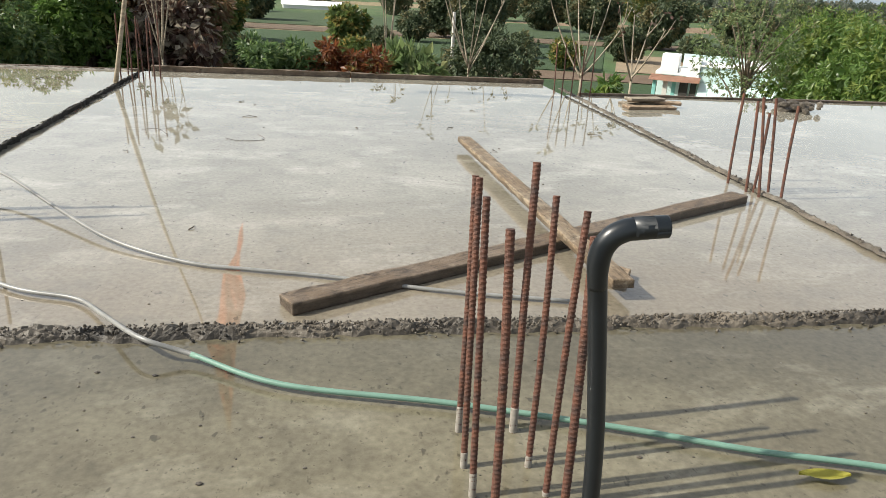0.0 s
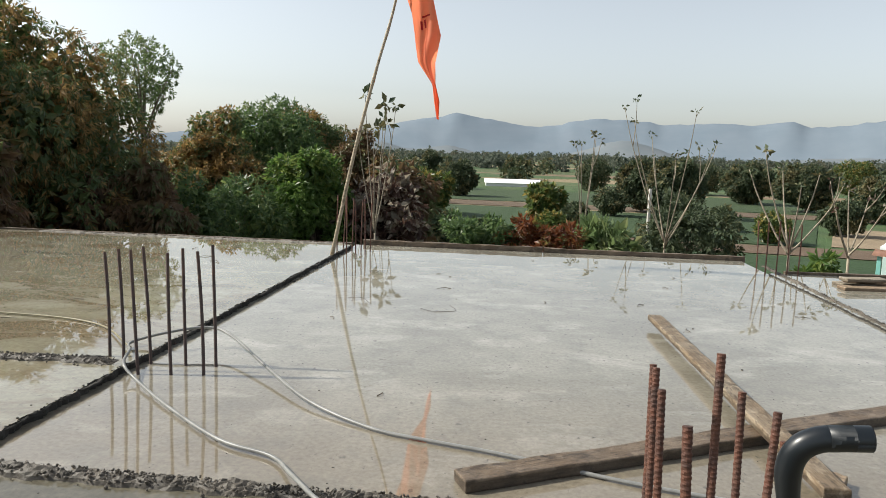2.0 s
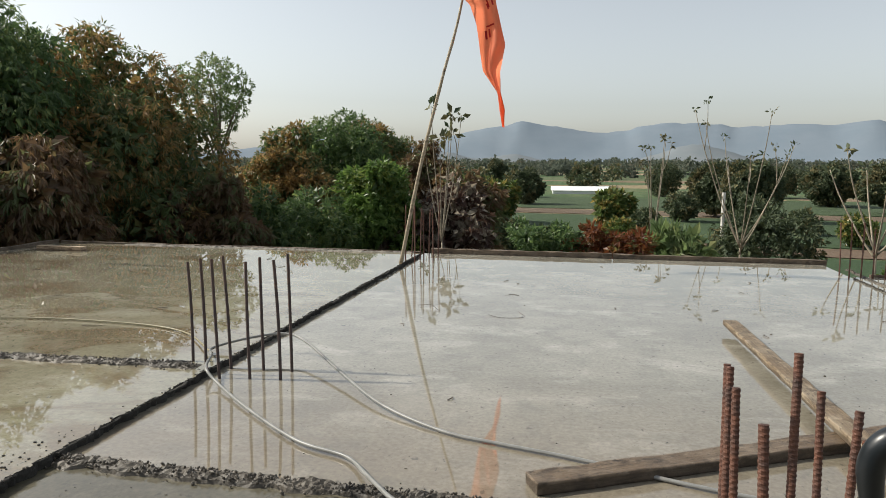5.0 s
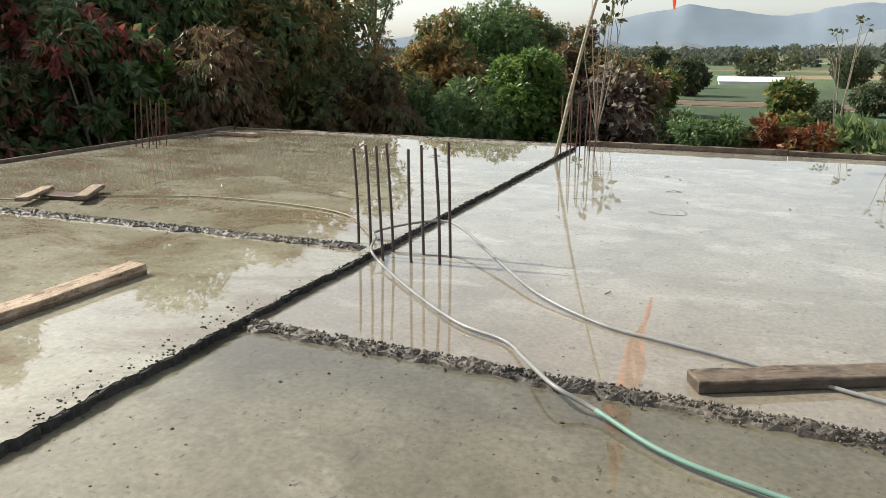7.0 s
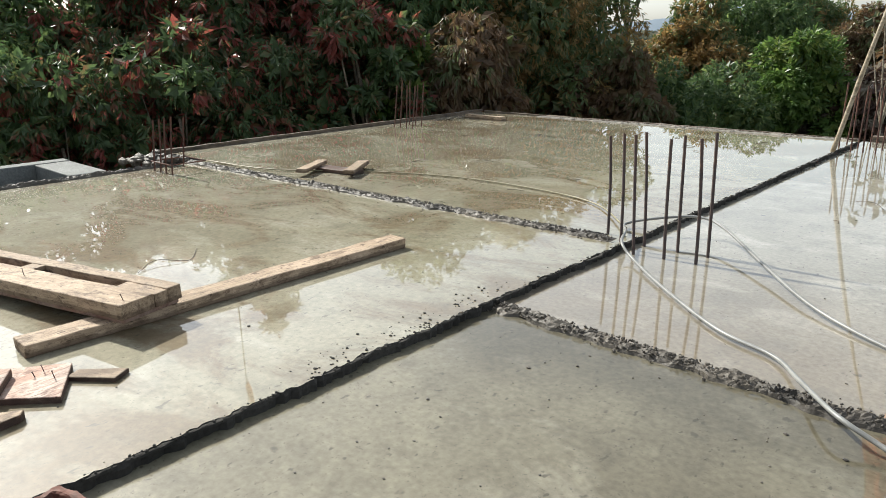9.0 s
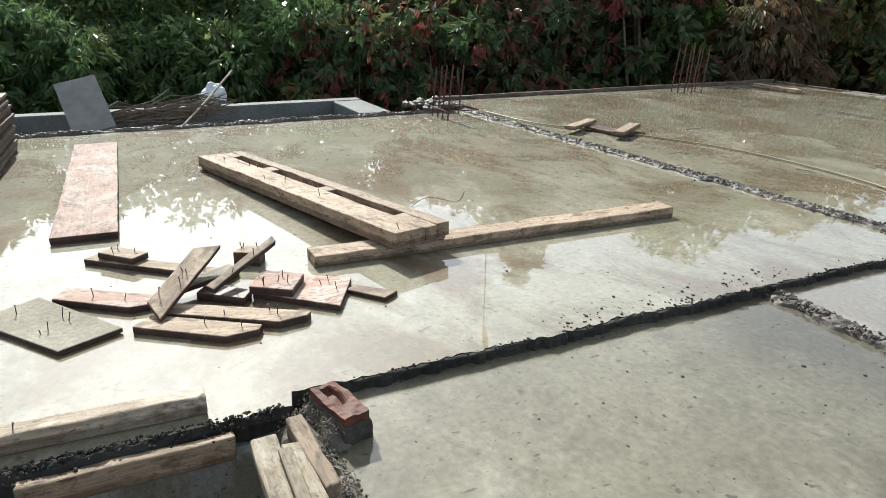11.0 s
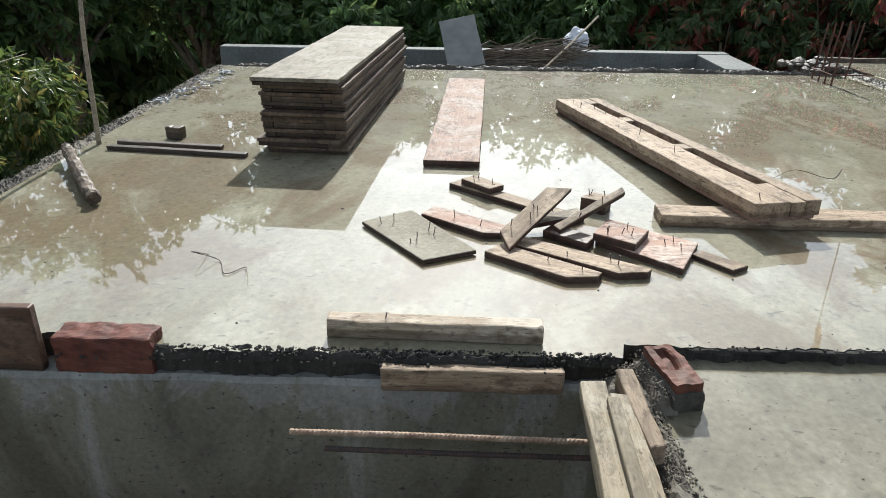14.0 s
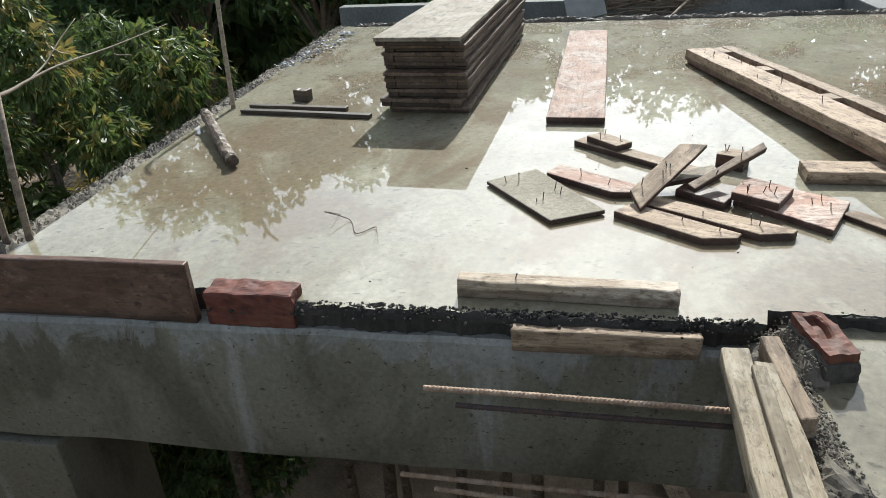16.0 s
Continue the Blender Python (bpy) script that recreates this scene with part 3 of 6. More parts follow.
for cx, cy in ((-4.6, -1.6), (-4.6, 2.2), (-1.5, 2.5), (-1.4, 6.1), (2.0, 2.85), (2.0, 5.4), (0.33, 1.02), (7.6, 5.2)):
    bm = bmesh.new()
    bm_box(bm, (cx - 0.13, cy - 0.13, GROUND), (cx + 0.13, cy + 0.13, -0.13), 0.006)
    thing("column", bm, M_BEAM, "grey concrete column under the roof slab", "column", kind="structure")
# trough beyond the flooded slab
trough = empty_thing("trough", pose(-5.1, 0, -0.25), "grey plastered concrete trough along the slab's edge", "trough", kind="structure")
for nm, lo, hi in (("wall", (-0.38, -1.9, -0.1), (-0.26, 1.75, 0.30)), ("end_wall", (-0.26, 1.52, -0.1), (0.34, 1.75, 0.295)), ("base", (-0.38, -1.9, -0.16), (0.38, 1.75, -0.1))):
    bm = bmesh.new()
    bm_box(bm, lo, hi, 0.008)
    part(nm, bm, M_TROUGH, trough)

# ---------- steel ----------


def rebar(base, tip, mat, r=0.0075, fine=False, label="", group="", splash=0.0):
    a, b = Vector(base), Vector(tip)
    n = int((b - a).length / (0.0026 if fine else 0.02))
    bow = Vector((random.uniform(-1, 1), random.uniform(-1, 1), 0)) * 0.004
    mid = [a.lerp(b, i / n) + bow * math.sin(math.pi * i / n) - a for i in range(n + 1)]
    ob = thing("rebar", bm_tube(mid, r, 14 if fine else 7, (0.0085, 0.0008) if fine else None), mat, label, "reinforcing bar", group, m=Matrix.Translation(a))
    if splash:
        k = max(2, int(n * splash))
        rr = [r * 1.12 + 0.0012 * abs(noise.noise((i * 0.4, a.x * 9, 1))) for i in range(k + 1)]
        part("cement_splash", bm_tube(mid[: k + 1], rr, 9), M_SPLASH, ob, "pale cement splash at the foot", True)
    return ob


FRONT = ((0.26, 1.14, 0.272, 1.20, 0.506), (0.25, 1.03, 0.261, 1.12, 0.524), (0.25, 0.95, 0.251, 1.02, 0.52), (0.28, 0.91, 0.283, 0.98, 0.48),
         (0.37, 1.13, 0.392, 1.22, 0.527), (0.37, 1.02, 0.394, 1.10, 0.498), (0.38, 0.94, 0.422, 1.02, 0.496), (0.40, 0.90, 0.414, 0.96, 0.474))
for i, (x, y, u, v, h) in enumerate(FRONT):
    rebar((x, y, -0.01), (u, v, h), M_RUST, 0.0072 if i in (3, 4, 7) else 0.0058, True, "rusty ribbed reinforcing bar standing out of the slab", "column starter bars", (0.12, 0.07, 0.1, 0.05, 0.11, 0.06, 0.03, 0.03)[i])
LEFT = ((-1.56, 2.51, -1.622, 2.60, 0.43), (-1.46, 2.44, -1.521, 2.53, 0.457), (-1.38, 2.40, -1.454, 2.50, 0.461), (-1.40, 2.53, -1.47, 2.62, 0.456),
        (-1.26, 2.42, -1.305, 2.50, 0.455), (-1.26, 2.54, -1.303, 2.62, 0.457), (-1.14, 2.44, -1.194, 2.52, 0.463), (-1.14, 2.55, -1.178, 2.62, 0.476))
for x, y, u, v, h in LEFT:
    rebar((x, y, -0.01), (u, v, h), M_DARKBAR, 0.0065, False, "dark reinforcing bar standing out of the wet slab", "column starter bars")
RIGHT = ((1.92, 2.99, 1.937, 3.03, 0.422), (1.93, 2.85, 1.93, 2.90, 0.407), (1.94, 2.76, 1.907, 2.83, 0.434), (2.01, 2.80, 1.989, 2.86, 0.427), (2.0, 2.69, 2.026, 2.75, 0.413), (1.96, 2.84, 1.972, 2.86, 0.361))
for x, y, u, v, h in RIGHT:
    rebar((x, y, -0.01), (u, v, h), M_RUST, 0.0065, False, "rusty reinforcing bar standing at the slab joint", "column starter bars")
for cx, cy, k, h, z in ((-1.36, 5.80, 8, 0.47, 0.0), (2.05, 5.66, 5, 0.40, 0.0), (-4.9, 4.66, 7, 0.42, UP), (-4.48, 2.09, 5, 0.36, UP)):
    for i in range(k):
        dx, dy = (-0.12, -0.04, 0.04, 0.12)[i % 4], (-0.10, 0.10)[i // 4]
        j = random.uniform(-0.02, 0.02)
        rebar((cx + dx, cy + dy, z - 0.02), (cx + dx + j, cy + dy + 0.04, z + h * random.uniform(0.9, 1.06)), M_RUST, 0.0055, False, "thin rusty reinforcing bar at the slab's far edge", "column starter bars")
for z in (0.09,):
    ring = [(-0.13, -0.11, 0), (0.13, -0.11, 0), (0.13, 0.13, 0), (-0.13, 0.13, 0), (-0.13, -0.11, 0)]
    thing("stirrup", bm_tube(ring, 0.004, 6), M_RUST, "rusty square stirrup round the starter bars", "stirrup", m=pose(-4.48, 2.09, z))
# the last is dark and lies close before the beam face
for (x0, y0, z0), (x1, y1, z1) in (((-1.262, -0.50, -0.068), (-1.262, 0.11, -0.078)), ((-1.31, -0.58, -0.355), (-1.30, 0.20, -0.36)), ((-1.29, -0.50, -0.37), (-1.26, 0.20, -0.375)), ((-1.331, -0.45, -0.165), (-1.331, 0.16, -0.175))):
    rebar((x0, y0, z0), (x1, y1, z1), M_DARKBAR if x0 == -1.331 else M_PALEBAR, 0.0055, True, "rusty ribbed bar reaching across the stair opening", "bars across the opening")

# bent black pipe
line = [(0.43, 0.86, -0.02), (0.42, 0.86, 0.15), (0.403, 0.86, 0.30), (0.388, 0.858, 0.41), (0.379, 0.853, 0.462)]
line += [(0.3785, 0.849, 0.492), (0.388, 0.845, 0.514), (0.406, 0.842, 0.526), (0.425, 0.840, 0.5295), (0.445, 0.839, 0.5315), (0.465, 0.838, 0.533)]
pipe = empty_thing("bent_pipe", pose(0.43, 0.86, 0), "black plastic conduit pipe with a bent top", "pipe")
rel = [Vector(p) - Vector((0.43, 0.86, 0)) for p in line]
curve = smooth_line(rel, 8)
bm = bm_tube(curve[:30], 0.0142, 20)
part("stem", bm, M_PIPE, pipe, smooth=True)
bend = curve[27:]
bm = bm_tube(bend, [0.01425, 0.0144, 0.0146, 0.0149, 0.0152, 0.0155, 0.0158, 0.0161, 0.0163] + [0.0164] * (len(bend) - 9), 20)
end = bm.faces[-1] if hasattr(bm.faces, "ensure_lookup_table") and not bm.faces.ensure_lookup_table() else None
r = bmesh.ops.inset_individual(bm, faces=[end], thickness=0.004)
bmesh.ops.translate(bm, verts=end.verts[:], vec=-(rel[-1] - rel[-2]).normalized() * 0.05)
part("bend", bm, M_PIPE, pipe, smooth=True)

# ---------- hoses ----------
HOSE = [(1.047, 0.938, 0.01), (0.829, 1.007, 0.01), (0.582, 1.106, 0.01), (0.255, 1.217, 0.012), (-0.090, 1.315, 0.012), (-0.295, 1.444, 0.02), (-0.412, 1.484, 0.045), (-0.539, 1.659, 0.02), (-0.637, 1.774, 0.012),
        (-0.820, 1.853, 0.012), (-1.086, 2.070, 0.012), (-1.320, 2.284, 0.02), (-1.409, 2.353, 0.055), (-1.482, 2.518, UP + 0.03)]
garden = empty_thing("garden_hose", pose(-0.3, 1.48, 0), "water hose, clean green then mud-grey, lying over the slab joint", "hose")
hl = [Vector(p) - Vector((-0.3, 1.48, 0)) for p in [(1.9, 0.55, 0.01), (1.4, 0.8, 0.01)] + HOSE]
part("green_length", bm_tube(smooth_line(hl[:9], 8)[:-8], 0.0063, 10), M_HOSE_GREEN, garden, "pale green hose", True)
part("grey_length", bm_tube(smooth_line(hl[6:], 8)[6:], 0.0060, 10), M_HOSE_GREY, garden, "mud-grey hose", True)
SECOND = [(0.683, 1.703, 0.008), (0.356, 1.783, 0.008), (0.019, 1.901, 0.008), (-0.219, 1.966, 0.008), (-0.407, 2.030, 0.008), (-0.656, 2.196, 0.02), (-0.909, 2.475, 0.04), (-1.154, 2.748, 0.07), (-1.287, 2.820, 0.085), (-1.430, 2.749, 0.075), (-1.556, 2.664, UP + 0.02), (-1.499, 2.551, UP + 0.02)]
thing("hose", bm_tube(smooth_line(SECOND, 8), 0.006, 9), M_HOSE_GREY, "thin mud-grey hose looping over the raised slab edge", "hose", smooth=True)
THIRD = [(-1.518, 2.589, UP + 0.02), (-1.876, 2.945, UP + 0.008), (-2.269, 3.051, UP + 0.008), (-2.864, 3.041, UP + 0.008), (-3.431, 2.839, UP + 0.008), (-3.767, 2.602, UP + 0.01), (-4.093, 2.449, UP + 0.01), (-4.649, 2.392, UP + 0.01)]
thing("hose", bm_tube(smooth_line(THIRD, 8), 0.0042, 9), M_HOSE_YELLOW, "thin yellowish hose lying in the flooded slab", "hose", smooth=True)

# ---------- planks and scrap ----------


def nails(parent, spots, top, rnd):
    for x, y in spots:
        h, lx, ly = rnd.uniform(0.012, 0.027), rnd.uniform(-0.006, 0.006), rnd.uniform(-0.006, 0.006)
        foot, head = Vector((x, y, top - 0.004)), Vector((x + lx, y + ly, top + h))
        bm = bm_tube([foot, foot.lerp(head, 0.94), foot.lerp(head, 0.95), head], [0.0013, 0.0013, 0.0026, 0.0026], 6)
        part("nail", bm, M_DARKBAR, parent)


def plank(name, a, b, width, thick, z, mat, label, category="plank", lift=0.0, roll=0.0, ends=(0, 0), nail=0, seed=1, group=""):
    """A board from a to b (ground plan, centre line), underside at z; lift: how much higher its far end lies."""
    a, b = Vector((*a, z)), Vector((*b, z + lift))
    d = b - a
    bm = bm_board(d.length, width, thick, min(0.004, thick * 0.15), min(0.0025, thick * 0.08), ends, max(4, int(d.length / 0.08)), seed)
    m = Matrix.Translation((a + b) / 2) @ Matrix.Rotation(math.atan2(d.y, d.x), 4, "Z") @ Matrix.Rotation(-math.atan2(lift, math.hypot(d.x, d.y)), 4, "Y") @ Matrix.Rotation(radians(roll), 4, "X")
    ob = thing(name, bm, mat, label, category, group, m=m)
    # upright faces take the darker side colour that paints in their shade
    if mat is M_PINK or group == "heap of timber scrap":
        ob.data.materials.append(M_SHADESIDE)
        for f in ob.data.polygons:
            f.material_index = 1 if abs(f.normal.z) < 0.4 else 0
    rnd = random.Random(seed)
    nails(ob, [(rnd.uniform(-0.45, 0.45) * d.length, rnd.uniform(-0.35, 0.35) * width) for _ in range(nail)], thick, rnd)
    return ob


plank("plank", (-0.10, 1.70), (1.80, 2.70), 0.082, 0.034, 0.0, M_DARKWOOD, "long wet dark timber plank lying across the slab", seed=11)
plank("plank", (0.75, 3.65), (0.845, 1.72), 0.07, 0.028, 0.036, M_BATTEN, "long weathered timber batten laid over another plank", seed=12)
plank("offcut", (0.87, 1.90), (0.93, 1.86), 0.06, 0.03, 0.0, M_WOOD, "short timber offcut under the batten", "offcut", seed=13)
plank("plank", (-2.165, 0.42), (-2.13, 1.82), 0.095, 0.038, UP, M_WOOD, "pale sawn plank lying in the water", seed=14)
for nm, a, b in (("offcut", (-3.66, 2.47), (-3.83, 2.77)), ("offcut", (-3.40, 2.63), (-3.60, 2.93))):
    plank(nm, a, b, 0.07, 0.025, UP + 0.026, M_WOOD, "short pale board laid as a crosspiece in the water", "offcut", seed=int(-a[0] * 100))
plank("offcut", (-3.76, 2.70), (-3.45, 2.75), 0.11, 0.025, UP, M_REDPLY, "short reddish board under two crosspieces", "offcut", seed=17)
plank("plank", (-5.0, 5.60), (-4.50, 5.57), 0.07, 0.04, UP, M_WOOD, "pale board lying at the slab's far corner", seed=18)
plank("plank", (-2.655, -0.205), (-4.25, -0.13), 0.205, 0.028, UP, M_PINK, "wide pinkish shuttering board with scraped paint", seed=19)
for i, (a, b, w, z, mt) in enumerate((((2.30, 5.18), (2.68, 5.24), 0.13, 0.012, M_GREYWOOD), ((2.26, 5.03), (2.66, 5.06), 0.11, 0.012, M_WOOD), ((2.36, 5.24), (2.74, 5.10), 0.09, 0.036, M_WOOD), ((2.30, 5.10), (2.60, 5.16), 0.10, 0.06, M_GREYWOOD))):
    plank("plank", a, b, w, 0.022, z, mt, "weathered short board in a small heap", seed=30 + i, group="heap of boards")

# slotted formwork frame: two rails, crosspieces and a floor board
fa, fb = Vector((-3.60, 0.395, UP + 0.016)), Vector((-2.07, 0.76, 0.082))
d = fb - fa
fm = Matrix.Translation((fa + fb) / 2) @ Matrix.Rotation(math.atan2(d.y, d.x), 4, "Z") @ Matrix.Rotation(-math.atan2(d.z, math.hypot(d.x, d.y)), 4, "Y")
form = empty_thing("formwork_panel", fm, "slotted timber column formwork panel with bent nails", "formwork panel")
fl = d.length
PIECES = [("board", 0, fl, -0.05, 0.115, 0, 0.046, M_WOOD), ("rail", 0, fl, 0.082, 0.05, 0, 0.046, M_WOOD), ("bottom_board", 0, fl - 0.02, 0, 0.2, -0.015, 0.0145, M_PINK)]
PIECES += [("crosspiece", x, w, 0.0325, 0.048, 0, 0.044, M_WOOD) for x, w in ((-fl / 2 + 0.06, 0.12), (-0.32, 0.07), (0.14, 0.07), (fl / 2 - 0.09, 0.18))]
for nm, x, L, y, W, z0, th, mt in PIECES:
    bm = bm_board(L, W, th, 0.003, 0.0015, cuts=max(2, int(L / 0.08)), seed=int(L * 90 + abs(x) * 70))
    bmesh.ops.translate(bm, verts=bm.verts[:], vec=(x, y, z0))
    part(nm, bm, mt, form)
rnd = random.Random(8)
nails(form, [(rnd.uniform(-0.45, 0.48) * fl, rnd.uniform(-0.09, 0.0)) for _ in range(12)], 0.046, rnd)

# stack of shutter boards
rnd = random.Random(21)
z = UP
for i in range(9):
    th = rnd.choice((0.027, 0.033, 0.039)) if i < 8 else 0.032
    L, W = 1.58 + rnd.uniform(-0.03, 0.02), 0.325 + rnd.uniform(-0.012, 0.008)
    mt = M_GREYWOOD if i == 8 else M_STACKWOOD
    m = pose(-3.575 + rnd.uniform(-0.022, 0.022), -0.715 + rnd.uniform(-0.01, 0.01), z, 0, 0, 175.5 + rnd.uniform(-0.7, 0.7))
    ob = empty_thing("shutter_panel", m, "cement-stained shutter panel on top of a stack" if i == 8 else "dark worn shutter panel in a stack", "shutter panel", "stack of shutter panels")
    bm = bm_board(L, W, 0.014, 0.002, 0.0015, cuts=14, seed=200 + i)
    bmesh.ops.translate(bm, verts=bm.verts[:], vec=(0, 0, th - 0.0145))
    part("face_board", bm, mt, ob)
    for s in (-1, 1):
        bm = bm_board(L - 0.01, 0.04, th - 0.015, 0.003, 0.002, cuts=14, seed=230 + i)
        bmesh.ops.translate(bm, verts=bm.verts[:], vec=(0, s * (W / 2 - 0.024), 0))
        part("side_batten", bm, M_STACKWOOD, ob)
        bm = bm_board(W - 0.09, 0.04, th - 0.016, 0.003, 0.002, cuts=3, seed=260 + i)
        bmesh.ops.rotate(bm, verts=bm.verts[:], cent=(0, 0, 0), matrix=Matrix.Rotation(radians(90), 3, "Z"))
        bmesh.ops.translate(bm, verts=bm.verts[:], vec=(s * (L / 2 - 0.03), 0, 0))
        part("end_batten", bm, M_STACKWOOD, ob)
    z += th + 0.0015


def scrap(points, z0, z1, mat, label, spots=0, seed=0, m=None):
    # thin boards, half under water
    z0, z1 = UP + (z0 - UP) * 0.74, UP + (z1 - UP) * 0.74
    c = Vector((sum(p[0] for p in points) / len(points), sum(p[1] for p in points) / len(points), 0))
    far = max(points, key=lambda p: (p[0] - points[0][0]) ** 2 + (p[1] - points[0][1]) ** 2)
    a = math.atan2(far[1] - points[0][1], far[0] - points[0][0])
    rot = Matrix.Rotation(-a, 2)
    local = [rot @ Vector((p[0] - c.x, p[1] - c.y)) for p in points]
    rnd = random.Random(seed)
    ob = thing("offcut", bm_prism([tuple(p) for p in local], 0, z1 - z0, 0.0016), mat, label, "offcut", "heap of timber scrap",
               m=(m or Matrix()) @ Matrix.Translation((c.x, c.y, z0)) @ Matrix.Rotation(a, 4, "Z"))
    # sides carry painted shade, top and underside keep the board's colour
    ob.data.materials.append(M_SHADESIDE)
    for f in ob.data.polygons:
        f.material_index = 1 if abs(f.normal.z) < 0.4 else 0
    pts = []
    while len(pts) < spots:
        i, j, k = rnd.random(), rnd.random(), rnd.randrange(len(local))
        q = Vector((0, 0)).lerp(local[k].lerp(local[(k + 1) % len(local)], i), 0.3 + 0.5 * j)
        pts.append(tuple(q))
    nails(ob, pts, z1 - z0, rnd)
    return ob


scrap([(-2.08, -0.46), (-2.18, -0.32), (-1.89, -0.13), (-1.82, -0.27)], UP + 0.004, UP + 0.02, M_PLY, "square cement-grey plywood piece with nails sticking up", 6, 1)
scrap([(-2.43, -0.21), (-2.47, -0.17), (-2.15, 0.20), (-2.11, 0.16)], UP, UP + 0.025, M_WOOD, "narrow board lying under the scrap heap", 3, 2)
scrap([(-2.42, -0.17), (-2.46, -0.12), (-2.36, -0.03), (-2.32, -0.08)], UP + 0.0255, UP + 0.052, M_WOOD, "short block lying on a board", 3, 3)
scrap([(-2.14, -0.29), (-2.21, -0.25), (-2.05, -0.03), (-2.00, -0.05), (-2.00, -0.11)], UP, UP + 0.026, M_PINK, "reddish pointed board offcut", 2, 4)
scrap([(-2.24, 0.20), (-2.29, 0.24), (-2.26, 0.30), (-2.20, 0.27)], UP, UP + 0.06, M_WOOD, "small block with a bent nail", 3, 5)
scrap([(-1.96, 0.19), (-2.07, 0.25), (-1.99, 0.35), (-1.89, 0.29)], UP + 0.026, UP + 0.056, M_PINK, "reddish board offcut with nails", 5, 6)
scrap([(-1.97, 0.20), (-1.79, 0.39), (-1.96, 0.48), (-2.09, 0.30)], UP, UP + 0.025, M_PINK, "wide cement-stained board offcut with nails", 6, 7)
scrap([(-1.90, 0.44), (-1.80, 0.52), (-1.83, 0.57), (-1.92, 0.48)], UP, UP + 0.018, M_WOOD, "thin offcut lying in the water", 0, 8)
scrap([(-1.875, -0.11), (-1.93, -0.06), (-1.76, 0.18), (-1.735, 0.165), (-1.73, 0.085)], UP, UP + 0.026, M_WOOD, "pointed pale board offcut with nails", 2, 9)
scrap([(-1.94, -0.055), (-1.985, -0.01), (-1.785, 0.31), (-1.765, 0.295), (-1.755, 0.22)], UP, UP + 0.028, M_WOOD, "pointed pale board offcut with nails", 3, 10)
scrap([(-2.02, 0.06), (-2.08, 0.10), (-1.98, 0.20), (-1.93, 0.17)], UP, UP + 0.03, M_REDPLY, "dark red board piece deep in the heap", 0, 11)
plank("offcut", (-1.91, -0.055), (-2.14, 0.115), 0.062, 0.015, UP + 0.026, M_WOOD, "pale board leaning across the heap", "offcut", 0.07, 8, (0.05, -0.04), 4, 41, "heap of timber scrap")
plank("offcut", (-1.97, 0.09), (-2.17, 0.31), 0.026, 0.016, UP + 0.038, M_WOOD, "brown lath lying over the heap", "offcut", 0.045, 10, (0, 0.02), 2, 42, "heap of timber scrap")
plank("offcut", (-2.05, 0.02), (-2.11, 0.18), 0.05, 0.016, UP + 0.023, M_GREYWOOD, "grey board piece in the heap", "offcut", 0.01, 4, (0, 0), 0, 43, "heap of timber scrap")

# timbers round the opening
plank("timber", (-1.474, -0.455), (-1.459, -0.002), 0.038, 0.042, UP, M_SOAKED, "pale squared timber standing wet on the slab edge", "timber", nail=1, seed=51)
plank("timber", (-1.375, -0.335), (-1.373, 0.035), 0.026, 0.052, -0.04, M_WOOD, "pale timber form piece along the beam", "timber", seed=52)
plank("plank", (-1.295, 0.075), (-0.60, 0.055), 0.05, 0.04, 0.005, M_OLDWOOD, "pale split plank along the stair opening", seed=53)
plank("plank", (-1.25, 0.116), (-0.60, 0.112), 0.036, 0.042, 0.005, M_OLDWOOD, "pale plank along the stair opening", seed=54)
plank("plank", (-1.22, 0.098), (-0.80, 0.086), 0.024, 0.013, 0.0475, M_OLDWOOD, "thin pale split lath lying on two planks", seed=55)
plank("plank", (-1.33, 0.142), (-1.10, 0.15), 0.03, 0.05, 0.0, M_WOOD, "short plank stub bedded in mortar", seed=56)
plank("form_board", (-1.405, -1.76), (-1.40, -1.035), 0.022, 0.15, -0.03, M_REDPLY, "red-brown film-faced board on edge along the beam", "formwork board", seed=57)


